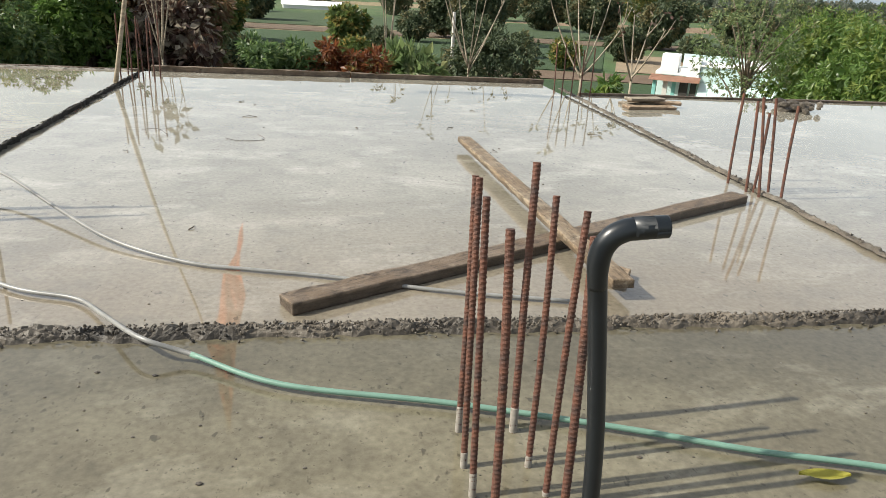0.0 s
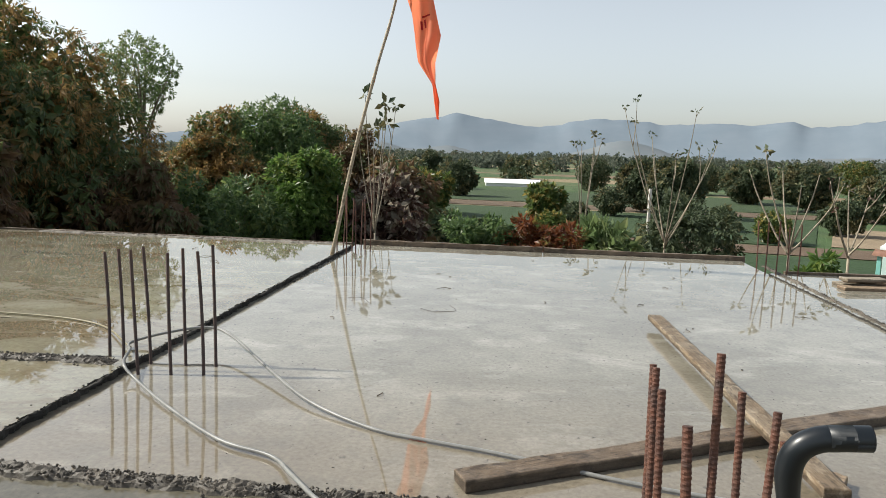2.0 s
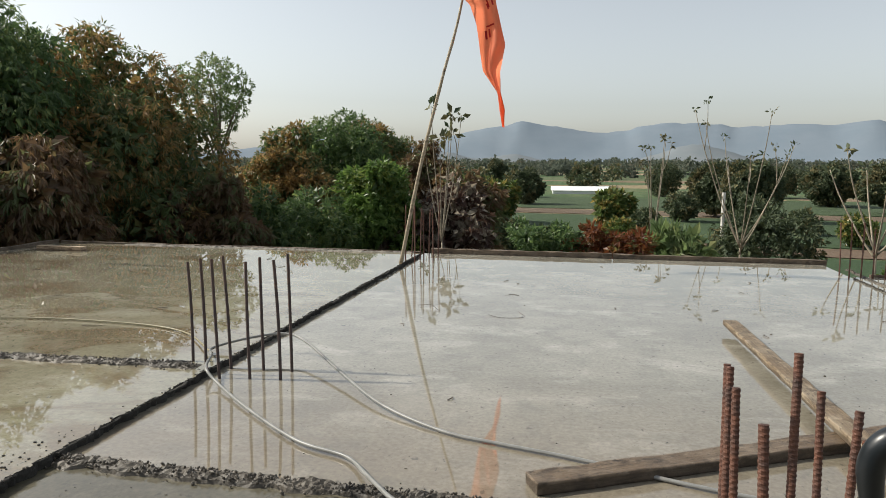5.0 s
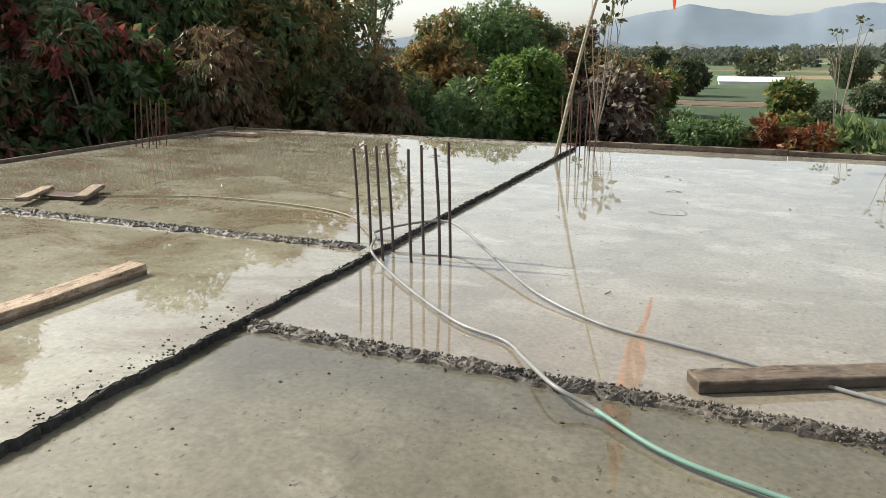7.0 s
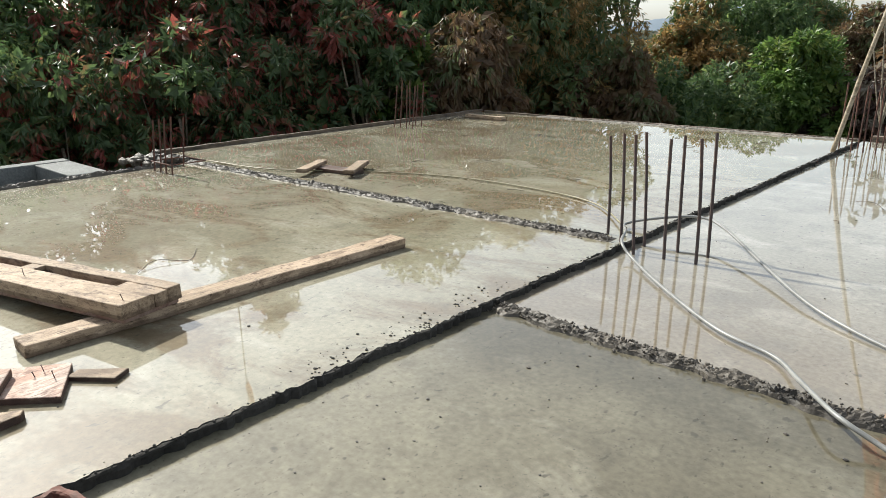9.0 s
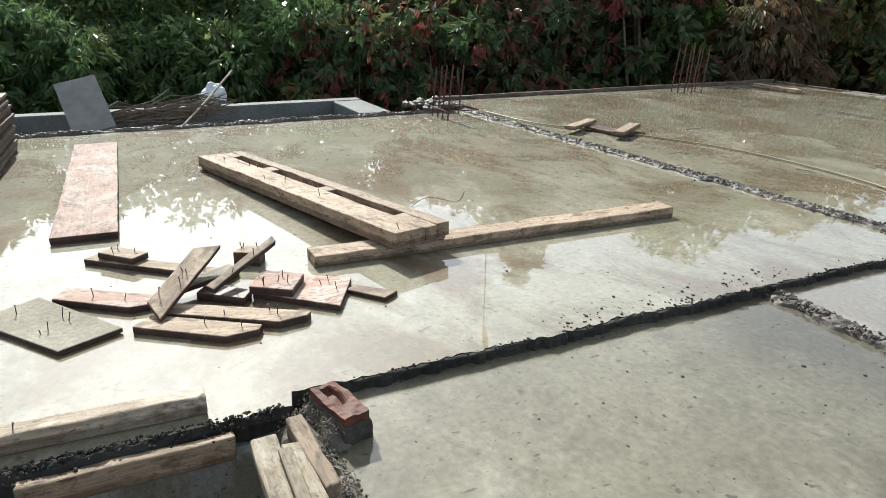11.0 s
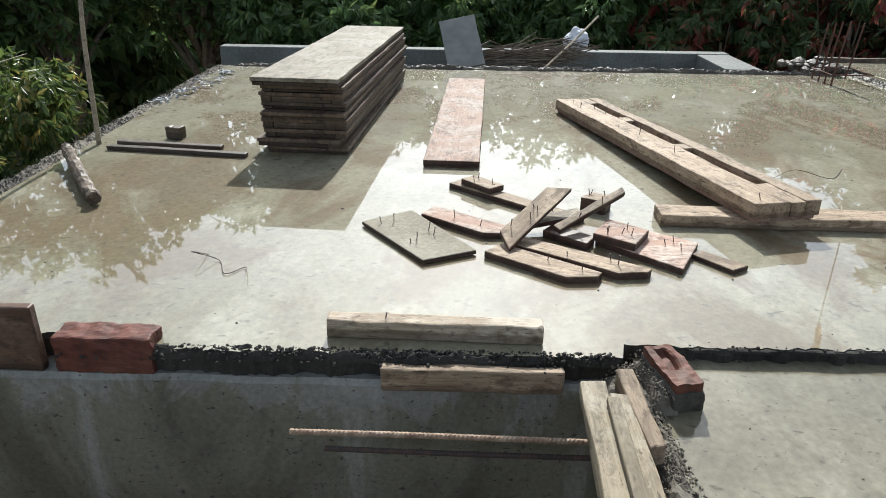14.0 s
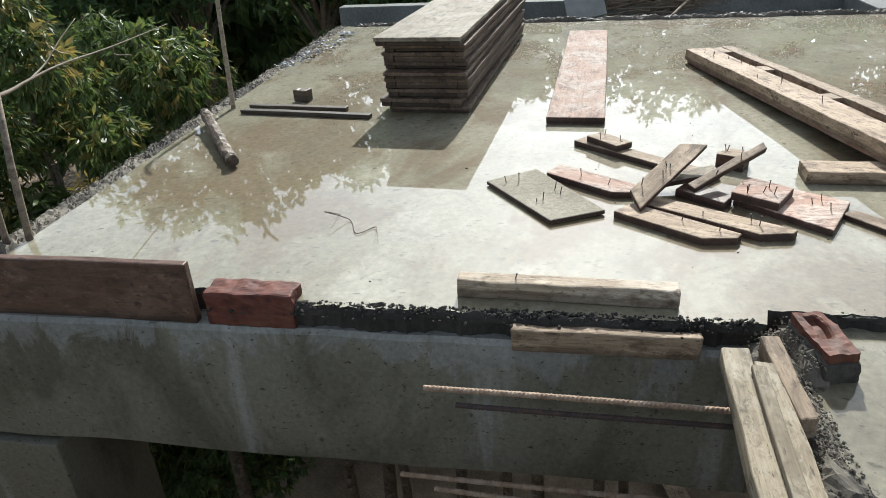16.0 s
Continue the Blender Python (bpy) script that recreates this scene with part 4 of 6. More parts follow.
def brick(m, mat, label, size, frog):
    L, W, H = size
    bm = bmesh.new()
    bm_box(bm, (-L / 2, -W / 2, 0), (L / 2, W / 2, H), 0.006)
    bmesh.ops.subdivide_edges(bm, edges=[e for e in bm.edges if e.calc_length() > 0.03], cuts=13, use_grid_fill=True)
    if frog:
        bm.free()
        bm = bmesh.new()
        bm_box(bm, (-L / 2, -W / 2, 0), (L / 2, W / 2, H))
        bmesh.ops.subdivide_edges(bm, edges=bm.edges[:], cuts=15, use_grid_fill=True)
        for v in bm.verts:
            # the pressed hollow, with sloping sides, lies off the middle
            inside = min((v.co.x + 0.054) / 0.008, (0.012 - v.co.x) / 0.008, (v.co.y + 0.014) / 0.005, (0.012 - v.co.y) / 0.005, 1)
            if v.co.z > H - 0.001 and inside > 0:
                v.co.z -= 0.014 * inside
    for v in bm.verts:
        rim = abs(v.co.x) > L / 2 - 0.008 or abs(v.co.y) > W / 2 - 0.008 or v.co.z > H - 0.004
        v.co += Vector((noise.noise(v.co * 26), noise.noise(v.co * 26 + Vector((9, 0, 0))), noise.noise(v.co * 26 + Vector((0, 9, 0))))) * 0.004
        v.co += Vector((noise.noise(v.co * 90), noise.noise(v.co * 90 + Vector((9, 0, 0))), noise.noise(v.co * 90 + Vector((0, 9, 0))))) * (0.0024 if rim else 0.0012)
    ob = thing("brick", bm, mat, label, "brick", m=m)
    if frog:
        bm = bmesh.new()
        bm_box(bm, (-L / 2 - 0.004, -W / 2 - 0.004, -0.004), (L / 2 + 0.005, W / 2 + 0.005, H * 0.76), 0.006)
        bmesh.ops.subdivide_edges(bm, edges=[e for e in bm.edges if e.calc_length() > 0.03], cuts=7, use_grid_fill=True)
        for v in bm.verts:
            v.co.z += 0.006 * noise.noise(v.co * 30) * (v.co.z > H * 0.5)
            v.co += Vector((noise.noise(v.co * 60), noise.noise(v.co * 60 + Vector((9, 0, 0))), 0)) * 0.004
        part("mortar_coat", bm, M_COAT, ob, "dark grey mortar coating the sides")
    return ob


brick(pose(-1.418, -0.905, -0.03, 0, 0, 89), M_BRICK, "red clay brick lying on the beam edge", (0.205, 0.066, 0.085), False)
brick(pose(-1.332, 0.235, -0.004, 0, 3, 14), M_BRICKWET, "mortar-smeared half brick set at the corner of the opening", (0.128, 0.058, 0.064), True)
ridge("mortar_ridge", (-1.415, 0.195), (-1.25, 0.205), 0.034, 0.06, -0.004, "lump of mortar bedding the corner brick", 260, 12, M_GRAVEL)

# log, laths and wires in the water
line = smooth_line([(-0.235, -0.16, 0.046), (-0.08, -0.055, 0.036), (0.09, 0.06, 0.028), (0.235, 0.16, 0.026)], 14)
bm = bm_tube(line, [0.020 + 0.006 * noise.noise((i * 0.33, 3, 3)) for i in range(len(line))], 10)
for v in bm.verts:
    v.co += Vector((noise.noise(v.co * 45), noise.noise(v.co * 45 + Vector((7, 0, 0))), noise.noise(v.co * 45 + Vector((0, 7, 0))))) * 0.006
thing("log", bm, M_DARKWOOD, "short rough branch lying in the water", "log", m=pose(-2.43, -1.46, UP))
plank("lath", (-2.74, -0.98), (-2.815, -1.54), 0.032, 0.017, UP, M_DARKWOOD, "wet dark lath at the flooded slab's edge", "lath", seed=61)
plank("lath", (-2.83, -1.10), (-2.88, -1.53), 0.03, 0.019, UP, M_DARKWOOD, "wet dark lath at the flooded slab's edge", "lath", seed=62)
plank("offcut", (-3.0, -1.37), (-2.985, -1.31), 0.05, 0.05, UP, M_DARKWOOD, "small dark block beside the laths", "offcut", seed=63)
for pts, label in (([(-1.86, -0.84, UP), (-1.80, -0.86, UP + 0.035), (-1.82, -0.80, UP + 0.004), (-1.74, -0.76, UP + 0.004), (-1.78, -0.72, UP + 0.004), (-1.72, -0.70, UP + 0.02)], "bent tie wire lying in the water"),
                   ([(-0.50, 3.78, 0.003), (-0.42, 3.72, 0.003), (-0.30, 3.76, 0.003), (-0.34, 3.82, 0.02)], "twisted tie wire on the slab"), ([(-0.95, 3.95, 0.004), (-0.86, 3.90, 0.02), (-0.80, 3.84, 0.004)], "twisted tie wire on the slab"),
                   ([(-2.60, 0.95, UP + 0.003), (-2.66, 1.05, UP + 0.015), (-2.60, 1.15, UP + 0.003), (-2.72, 1.25, UP + 0.003)], "tangled tie wire in the water")):
    thing("tie_wire", bm_tube(smooth_line(pts, 6), 0.0012, 5), M_DARKBAR, label, "wire")
pts = smooth_line([(0.02, 0, -0.22), (0, 0, 0), (-0.028, 0, 0.34), (-0.042, 0.01, 0.53), (-0.045, 0.03, 0.60), (-0.04, 0.075, 0.64)], 5)
thing("stake", bm_tube(pts, [0.011 - 0.005 * i / len(pts) for i in range(len(pts))], 8), M_TWIG, "thin pale stake with a curved top beside the slab edge", "stake", m=pose(-2.88, -1.61, UP), smooth=True)
for x, y, lx, ly, h, r in ((-1.66, -1.645, -0.10, -0.035, 0.385, 0.010), (-1.64, -1.70, -0.05, -0.02, 0.26, 0.009)):
    thing("stake", bm_tube([(-lx * 0.5, 0, -0.22), (0, 0, 0), (lx * 0.42, ly * 0.5, h * 0.5), (lx, ly, h)], [r * 1.1, r, r * 0.95, r * 0.75], 8), M_BRANCH, "thin wooden stake beside the slab edge", "stake", m=pose(x, y, UP), smooth=True)
branch = empty_thing("branch", pose(-1.757, -1.68, 0.41), "bare forked twiggy branch caught on a stake", "branch")
for pts, r in (([(0, 0, -0.02), (-0.10, -0.04, -0.03), (-0.20, -0.06, -0.027), (-0.38, -0.08, -0.023), (-0.70, -0.12, -0.037), (-1.15, -0.16, -0.041)], 0.006), ([(-0.20, -0.06, -0.027), (-0.33, -0.10, -0.01), (-0.42, -0.10, 0.04), (-0.52, -0.10, 0.087)], 0.0035), ([(-0.70, -0.12, -0.037), (-0.82, -0.2, -0.09), (-0.95, -0.22, -0.12)], 0.004)):
    q = smooth_line(pts, 6)
    part("twig", bm_tube(q, [r * (1 - 0.75 * i / len(q)) for i in range(len(q))], 6), M_TWIG, branch, smooth=True)

# shreds of sheeting at the far end of the ledge
bm = bmesh.new()
rnd = random.Random(44)
for _ in range(46):
    x, y, a, k = rnd.uniform(-0.45, 0.45), rnd.gauss(0, 0.035), rnd.uniform(0, 6.28), rnd.uniform(0.03, 0.09)
    prev = None
    for i in range(7):
        u = i / 6 - 0.5
        c = Vector((x + k * u * math.cos(a + u), y + k * u * math.sin(a + u), 0.012 + 0.016 * abs(noise.noise((x * 40 + i * 0.6, y * 40, 2)))))
        w = Vector((-math.sin(a), math.cos(a), rnd.uniform(-0.5, 0.5))) * 0.007
        pair = [bm.verts.new(c - w), bm.verts.new(c + w)]
        if prev:
            bm.faces.new((prev[0], pair[0], pair[1], prev[1]))
        prev = pair
bmesh.ops.solidify(bm, geom=bm.faces[:], thickness=0.001)
thing("plastic_shreds", bm, M_SHRED, "torn grey-white plastic shreds on the slab's edge", "plastic shreds", kind="stuff", m=pose(-4.0, -1.60, UP, 0, 0, -6))

# short twigs and bits of straw lying in the water
rnd = random.Random(91)
for _ in range(26):
    x, y = rnd.uniform(-4.6, -1.8), rnd.uniform(2.7, 5.8)
    a, L = rnd.uniform(0, 6.28), rnd.uniform(0.05, 0.16)
    pts = [(0, 0, 0.002), (L * 0.5 * math.cos(a), L * 0.5 * math.sin(a), 0.008), (L * math.cos(a + 0.3), L * math.sin(a + 0.3), 0.003)]
    thing("twig", bm_tube(pts, [0.0025, 0.002, 0.0012], 5), M_BRANCH, "short dark twig lying in the water", "twig", "twigs in the water", m=pose(x, y, UP))
for _ in range(14):
    x, y = rnd.uniform(-1.2, 1.7), rnd.uniform(2.2, 5.8)
    a, L = rnd.uniform(0, 6.28), rnd.uniform(0.03, 0.09)
    pts = [(0, 0, 0.002), (L * 0.5 * math.cos(a), L * 0.5 * math.sin(a), 0.006), (L * math.cos(a + 0.4), L * math.sin(a + 0.4), 0.002)]
    thing("twig", bm_tube(pts, [0.0022, 0.002, 0.0012], 5), M_BRANCH, "short dark twig on the wet slab", "twig", "twigs on the slab", m=pose(x, y, 0))

# fallen leaf
bm = bmesh.new()
rows = []
for i in range(9):
    u = i / 8
    w = 0.016 * math.sin(math.pi * min(1, u * 0.96 + 0.02)) ** 0.8
    rows.append([bm.verts.new(((u - 0.5) * 0.10, k * w, 0.004 + abs(k) * 0.006 + 0.01 * (u - 0.5) ** 2)) for k in (-1, 0, 1)])
for a, b in zip(rows, rows[1:]):
    for k in (0, 1):
        bm.faces.new((a[k], a[k + 1], b[k + 1], b[k]))
bmesh.ops.solidify(bm, geom=bm.faces[:], thickness=0.001)
thing("fallen_leaf", bm, M_YELLOWLEAF, "yellow-green fallen leaf on the damp slab", "leaf", m=pose(0.92, 0.93, 0.0, 0, 0, -8))

# pebbles and crumbs on the slabs
rnd = random.Random(77)
for nm, x0, x1, y0, y1, z, k in (("near", -1.4, 1.8, 0.3, 1.5, -0.004, 420), ("bay", -1.4, 1.9, 1.7, 6.2, 0.0, 160), ("west", -4.6, -1.5, -1.5, 2.2, UP, 170)):
    bm = bmesh.new()
    for _ in range(k):
        r = rnd.choice((0.0012, 0.0016, 0.0022, 0.003, 0.005 if rnd.random() < 0.2 else 0.002))
        g = bmesh.ops.create_icosphere(bm, subdivisions=1, radius=r, matrix=Matrix.Translation((rnd.uniform(x0, x1), rnd.uniform(y0, y1), z + r * 0.3)) @ Matrix.Diagonal((rnd.uniform(0.8, 1.6), 1, 0.6, 1)))
    thing("pebbles", bm, M_MORTAR, "scattered crumbs of mortar and grit", "grit", kind="stuff")

bm = bmesh.new()
for _ in range(110):
    r, y = rnd.choice((0.0015, 0.002, 0.003, 0.0045)), rnd.gauss(1.25, 0.30)
    bmesh.ops.create_icosphere(bm, subdivisions=1, radius=r, matrix=Matrix.Translation((-1.465 - abs(rnd.gauss(0, 0.045)), y, UP + r * 0.3)) @ Matrix.Diagonal((rnd.uniform(0.8, 1.6), 1, 0.6, 1)))
thing("crumbs", bm, M_EDGE, "dark crumbs of concrete along the raised slab's lip", "grit", kind="stuff")

# leaning sheet, bag, brushwood, bamboo by the trough
bm = bm_board(0.42, 0.24, 0.012, 0.001, 0.001, cuts=4, seed=3)
thing("fibre_sheet", bm, M_SHEET, "grey fibre sheet leaning over the trough", "sheet", m=pose(-4.97, -0.16, 0.15, 12) @ pose(0, 0, 0, 0, 42, 3))
bm = bmesh.new()
bmesh.ops.create_icosphere(bm, subdivisions=4, radius=0.10)
for v in bm.verts:
    f = 1 + 0.5 * noise.noise(v.co * 9) + 0.25 * noise.noise(v.co * 23)
    v.co = Vector((v.co.x * f * 0.6, v.co.y * f * 0.85, (v.co.z * f + 0.09) * 0.75))
thing("plastic_bag", bm, M_BAG, "crumpled white plastic bag on the trough wall", "bag", m=pose(-5.42, 0.66, 0.06))
bm = bmesh.new()
rnd = random.Random(5)
for _ in range(70):
    y, x = rnd.uniform(-0.05, 0.45), rnd.uniform(-0.1, 0.1)
    l, a, h = rnd.uniform(0.15, 0.5), rnd.uniform(-0.5, 0.5), rnd.uniform(0.0, 0.13)
    bm_tube([(x, y, h), (x + l * 0.5 * math.sin(a), y + l * 0.5, h + rnd.uniform(0, 0.06)), (x + l * math.sin(a), y + l, h + rnd.uniform(-0.02, 0.1))], [0.006, 0.005, 0.002], 5, bm=bm)
thing("brushwood", bm, M_BRANCH, "bundle of dry brown brushwood on the trough", "brushwood", kind="stuff", m=pose(-5.05, -0.02, UP - 0.03))
thing("stick", bm_tube([(0, 0, 0), (-0.3, 0.22, 0.13), (-0.62, 0.44, 0.27)], 0.007, 7), M_TWIG, "thin pale stick leaning on the trough wall", "stick", m=pose(-4.72, 0.35, UP))
bm = bmesh.new()
rnd = random.Random(15)
for _ in range(40):
    r = rnd.uniform(0.015, 0.05)
    bmesh.ops.create_icosphere(bm, subdivisions=1, radius=r, matrix=Matrix.Translation((rnd.gauss(0, 0.07), rnd.gauss(0, 0.1), rnd.uniform(0.005, 0.06))) @ Matrix.Diagonal((1, rnd.uniform(0.6, 1.4), 0.7, 1)))
rubble = thing("rubble", bm, M_MORTAR, "small heap of grey mortar rubble", "rubble", kind="stuff", m=pose(-4.85, 2.08, UP))
rubble2 = copy_thing(rubble, pose(3.75, 5.15, 0.012, 0, 0, 70))

# ---------- flag on its leaning stick ----------
flag = empty_thing("flag", pose(-1.47, 5.49, 0), "saffron pennant hanging from a leaning bamboo stick", "flag")
F0 = Vector((-1.47, 5.49, 0))
stick = smooth_line([Vector(p) - F0 for p in ((-1.47, 5.49, 0), (-1.31, 5.54, 0.82), (-1.15, 5.60, 1.50), (-1.0, 5.68, 2.14), (-0.862, 5.70, 3.17))], 8)
bm = bm_tube(stick, [0.016 - 0.008 * i / (len(stick) - 1) + (0.002 if i % 5 == 0 else 0) for i in range(len(stick))], 8)
part("stick", bm, M_TWIG, flag, "pale knotty bamboo stick", True)
V = (0.0, 0.12, 0.30, 0.50, 0.53, 0.60, 0.68, 0.78, 0.86, 0.93, 1.0)
XL = (-0.868, -0.895, -0.945, -0.998, -0.93, -0.885, -0.86, -0.83, -0.72, -0.70, -0.66)
XR = (-0.855, -0.825, -0.785, -0.735, -0.725, -0.69, -0.65, -0.70, -0.69, -0.645, -0.65)


def cloth_point(u, v):
    xl, xr = np.interp(v, V, XL), np.interp(v, V, XR)
    y = 5.69 + 0.05 * math.sin(u * 7 + v * 9) * min(1, v * 2.5) + 0.03 * math.sin(v * 23 + u * 2)
    return Vector((xl + (xr - xl) * u, y, 3.17 - 2.04 * v)) - F0


def cloth_patch(u0, u1, v0, v1, nu, nv, lift, edge=None):
    bm = bmesh.new()
    g = []
    for j in range(nv + 1):
        v = v0 + (v1 - v0) * j / nv
        a, b = edge(j / nv) if edge else (0, 1)
        g.append([bm.verts.new(cloth_point(u0 + (u1 - u0) * (a + (b - a) * i / nu), v) + Vector((0, -lift, 0))) for i in range(nu + 1)])
    for a, b in zip(g, g[1:]):
        for i in range(nu):
            bm.faces.new((a[i], a[i + 1], b[i + 1], b[i]))
    return bm


part("cloth", cloth_patch(0, 1, 0.0, 1.0, 14, 90, 0), M_FLAG, flag, "bright saffron cloth, its tail twisted", True)
part("print", cloth_patch(0.45, 0.95, 0.26, 0.40, 8, 16, 0.005, lambda t: (0.35 - 0.3 * t, 0.75 + 0.25 * t)), M_FLAGPURPLE, flag, "plain purple printed shape", True)
part("print", cloth_patch(0.45, 0.75, 0.19, 0.24, 6, 8, 0.005, lambda t: (0.4 - 0.4 * t, 0.6 + 0.4 * t)), M_FLAGPURPLE, flag, "plain purple printed shape", True)
part("print", cloth_patch(0.40, 0.60, 0.41, 0.50, 4, 10, 0.005, lambda t: (0.5 - 0.4 * t, 0.9 - 0.3 * t)), M_FLAGGOLD, flag, "plain ochre printed shape", True)
for u0, u1, v0, v1 in ((0.62, 0.95, 0.485, 0.495), (0.66, 0.72, 0.495, 0.535), (0.84, 0.90, 0.495, 0.53), (0.60, 0.66, 0.52, 0.54), (0.35, 0.75, 0.60, 0.607), (0.25, 0.34, 0.62, 0.655), (0.42, 0.50, 0.615, 0.65)):
    part("print", cloth_patch(u0, u1, v0, v1, 3, 5, 0.005), M_FLAGRED, flag, "dark red printed bar", True)

# ---------- land ----------
EYE = Vector((0, 0, 0.85))


def around(yaw, d):
    """A point on the plan: yaw in degrees from the y axis, turning left, and metres."""
    return (-math.sin(radians(yaw)) * d, math.cos(radians(yaw)) * d)


m, n, l, b = material("fields", 0.95)
co = coords(n, l)
far = n.new("ShaderNodeTexVoronoi")
far.inputs["Scale"].default_value = 0.022
mp = n.new("ShaderNodeMapping")
mp.inputs["Scale"].default_value = (0.55, 1.6, 1)
mp.inputs["Rotation"].default_value = (0, 0, 0.12)
l.new(co, mp.inputs["Vector"])
l.new(mp.outputs[0], far.inputs["Vector"])
sep = n.new("ShaderNodeSeparateColor")
l.new(far.outputs["Color"], sep.inputs[0])
cell = ramp(n, l, sep.outputs[0], [(0.0, (0.036, 0.078, 0.02)), (0.40, (0.055, 0.10, 0.032)), (0.62, (0.08, 0.105, 0.043)), (0.72, (0.19, 0.13, 0.08)), (0.84, (0.27, 0.20, 0.12)), (1.0, (0.10, 0.14, 0.05))])
rows = noise_tex(n, l, coords(n, l, (1, 0.12, 1)), 1.6, 3)
col = mix(n, l, 0.5, cell, ramp(n, l, rows, [(0.3, 0.25), (0.7, 0.75)]), "SOFT_LIGHT")
col = mix(n, l, ramp(n, l, noise_tex(n, l, co, 0.25, 6), [(0.5, 0.0), (0.7, 0.5)]), col, (0.16, 0.14, 0.07))
l.new(col, b.inputs["Base Color"])
bump(n, l, noise_tex(n, l, co, 6.0, 5), 1.0, 0.15, b.inputs["Normal"])
M_FIELD = m
M_SOIL = rough_concrete("trodden soil", (0.27, 0.21, 0.14), (0.15, 0.11, 0.075), 0.95)

bm = bmesh.new()
bmesh.ops.create_grid(bm, x_segments=60, y_segments=60, size=4200)
for v in bm.verts:
    v.co.z = GROUND
thing("ground", bm, M_FIELD, "flat farmland of green and brown fields", "fields", kind="structure")
bm = bmesh.new()
rim = []
for i in range(40):
    a = 2 * math.pi * i / 40
    rim.append(bm.verts.new((1.0 + 7.4 * math.cos(a) + noise.noise((i, 0, 0)), 1.5 + 6.0 * math.sin(a) + noise.noise((i, 4, 0)), GROUND + 0.02)))
bm.faces.new(rim)
thing("yard", bm, M_SOIL, "trodden bare soil below the building", "soil", kind="structure")

# strips of other crops and ploughed soil


def field_strip(d0, d1, yaw0, yaw1, colour, label, seed):
    m, n, l, b = material(label, 0.95)
    co = coords(n, l)
    f = noise_tex(n, l, co, 0.5, 6, 0.65)
    l.new(mix(n, l, f, tuple(c * 0.65 for c in colour), tuple(c * 1.3 for c in colour)), b.inputs["Base Color"])
    bump(n, l, noise_tex(n, l, co, 5.0, 4), 1.0, 0.12, b.inputs["Normal"])
    bm = bmesh.new()
    near, back = [], []
    for i in range(25):
        yaw = yaw0 + (yaw1 - yaw0) * i / 24
        for rim, d in ((near, d0), (back, d1)):
            x, y = around(yaw, d / math.cos(radians(yaw + 8)) * (1 + 0.01 * noise.noise((i * 0.5, seed, d))))
            rim.append(bm.verts.new((x, y, GROUND + 0.04)))
    for i in range(24):
        bm.faces.new((near[i], near[i + 1], back[i + 1], back[i]))
    thing("field", bm, m, label, "field", kind="structure")


field_strip(16, 34, 14, -40, (0.025, 0.055, 0.016), "dark green crop field beyond the slab", 1)
field_strip(34.4, 38, 6, -44, (0.125, 0.085, 0.055), "brown ploughed strip between crops", 2)
field_strip(38.5, 56, 14, -22, (0.031, 0.061, 0.020), "green crop field", 3)
field_strip(39, 50, -23, -50, (0.26, 0.20, 0.13), "dry tan field strip", 4)
field_strip(57, 62, 10, -50, (0.12, 0.085, 0.055), "brown ploughed strip between crops", 5)
field_strip(63, 84, 16, -40, (0.038, 0.065, 0.023), "pale green crop field", 6)

# planks, props and debris below the opening
rnd = random.Random(31)
for i in range(9):
    x, y = -1.8 - 0.42 * (i % 3) - rnd.uniform(0, 0.25), -1.30 + 0.17 * i
    top = Vector((rnd.uniform(-0.05, 0.05), rnd.uniform(-0.06, 0.06), -0.37 - GROUND))
    pts = [Vector((0, 0, 0)).lerp(top, k / 6) + Vector((0.02 * math.sin(k * 2 + i), 0.02 * math.cos(k * 1.7 + i), 0)) for k in range(7)]
    thing("prop", bm_tube(pts, [0.03 - 0.0015 * k for k in range(7)], 8), M_PROP, "rough round timber prop under the slab", "prop", "timber props", m=pose(x, y, GROUND), smooth=True)
for i in range(14):
    a = rnd.uniform(0, math.pi)
    x, y, L = rnd.uniform(-5.5, -2.2), rnd.uniform(-2.0, 0.6), rnd.uniform(0.5, 1.4)
    plank("plank", (x, y), (x + L * math.cos(a), y + L * math.sin(a)), rnd.uniform(0.08, 0.18), 0.03, GROUND + 0.03 + 0.032 * (i % 3), rnd.choice((M_WOOD, M_GREYWOOD)), "old plank among debris on the soil", seed=300 + i, group="planks on the soil")

# mountains; their blue-grey base colour has the aerial haze painted in
m, n, l, b = material("haze-coloured hillside", 1.0)
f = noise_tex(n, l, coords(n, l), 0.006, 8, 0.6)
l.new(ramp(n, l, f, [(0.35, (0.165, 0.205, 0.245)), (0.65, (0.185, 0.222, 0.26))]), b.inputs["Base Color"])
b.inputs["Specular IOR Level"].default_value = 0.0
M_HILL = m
# nearer hills, also with haze mixed into the base colour
m, n, l, b = material("haze-coloured near hillside", 1.0)
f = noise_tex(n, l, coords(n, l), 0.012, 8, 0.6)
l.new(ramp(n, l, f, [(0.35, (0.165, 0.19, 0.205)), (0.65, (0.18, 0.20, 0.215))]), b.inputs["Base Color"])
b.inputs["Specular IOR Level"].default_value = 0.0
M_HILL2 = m


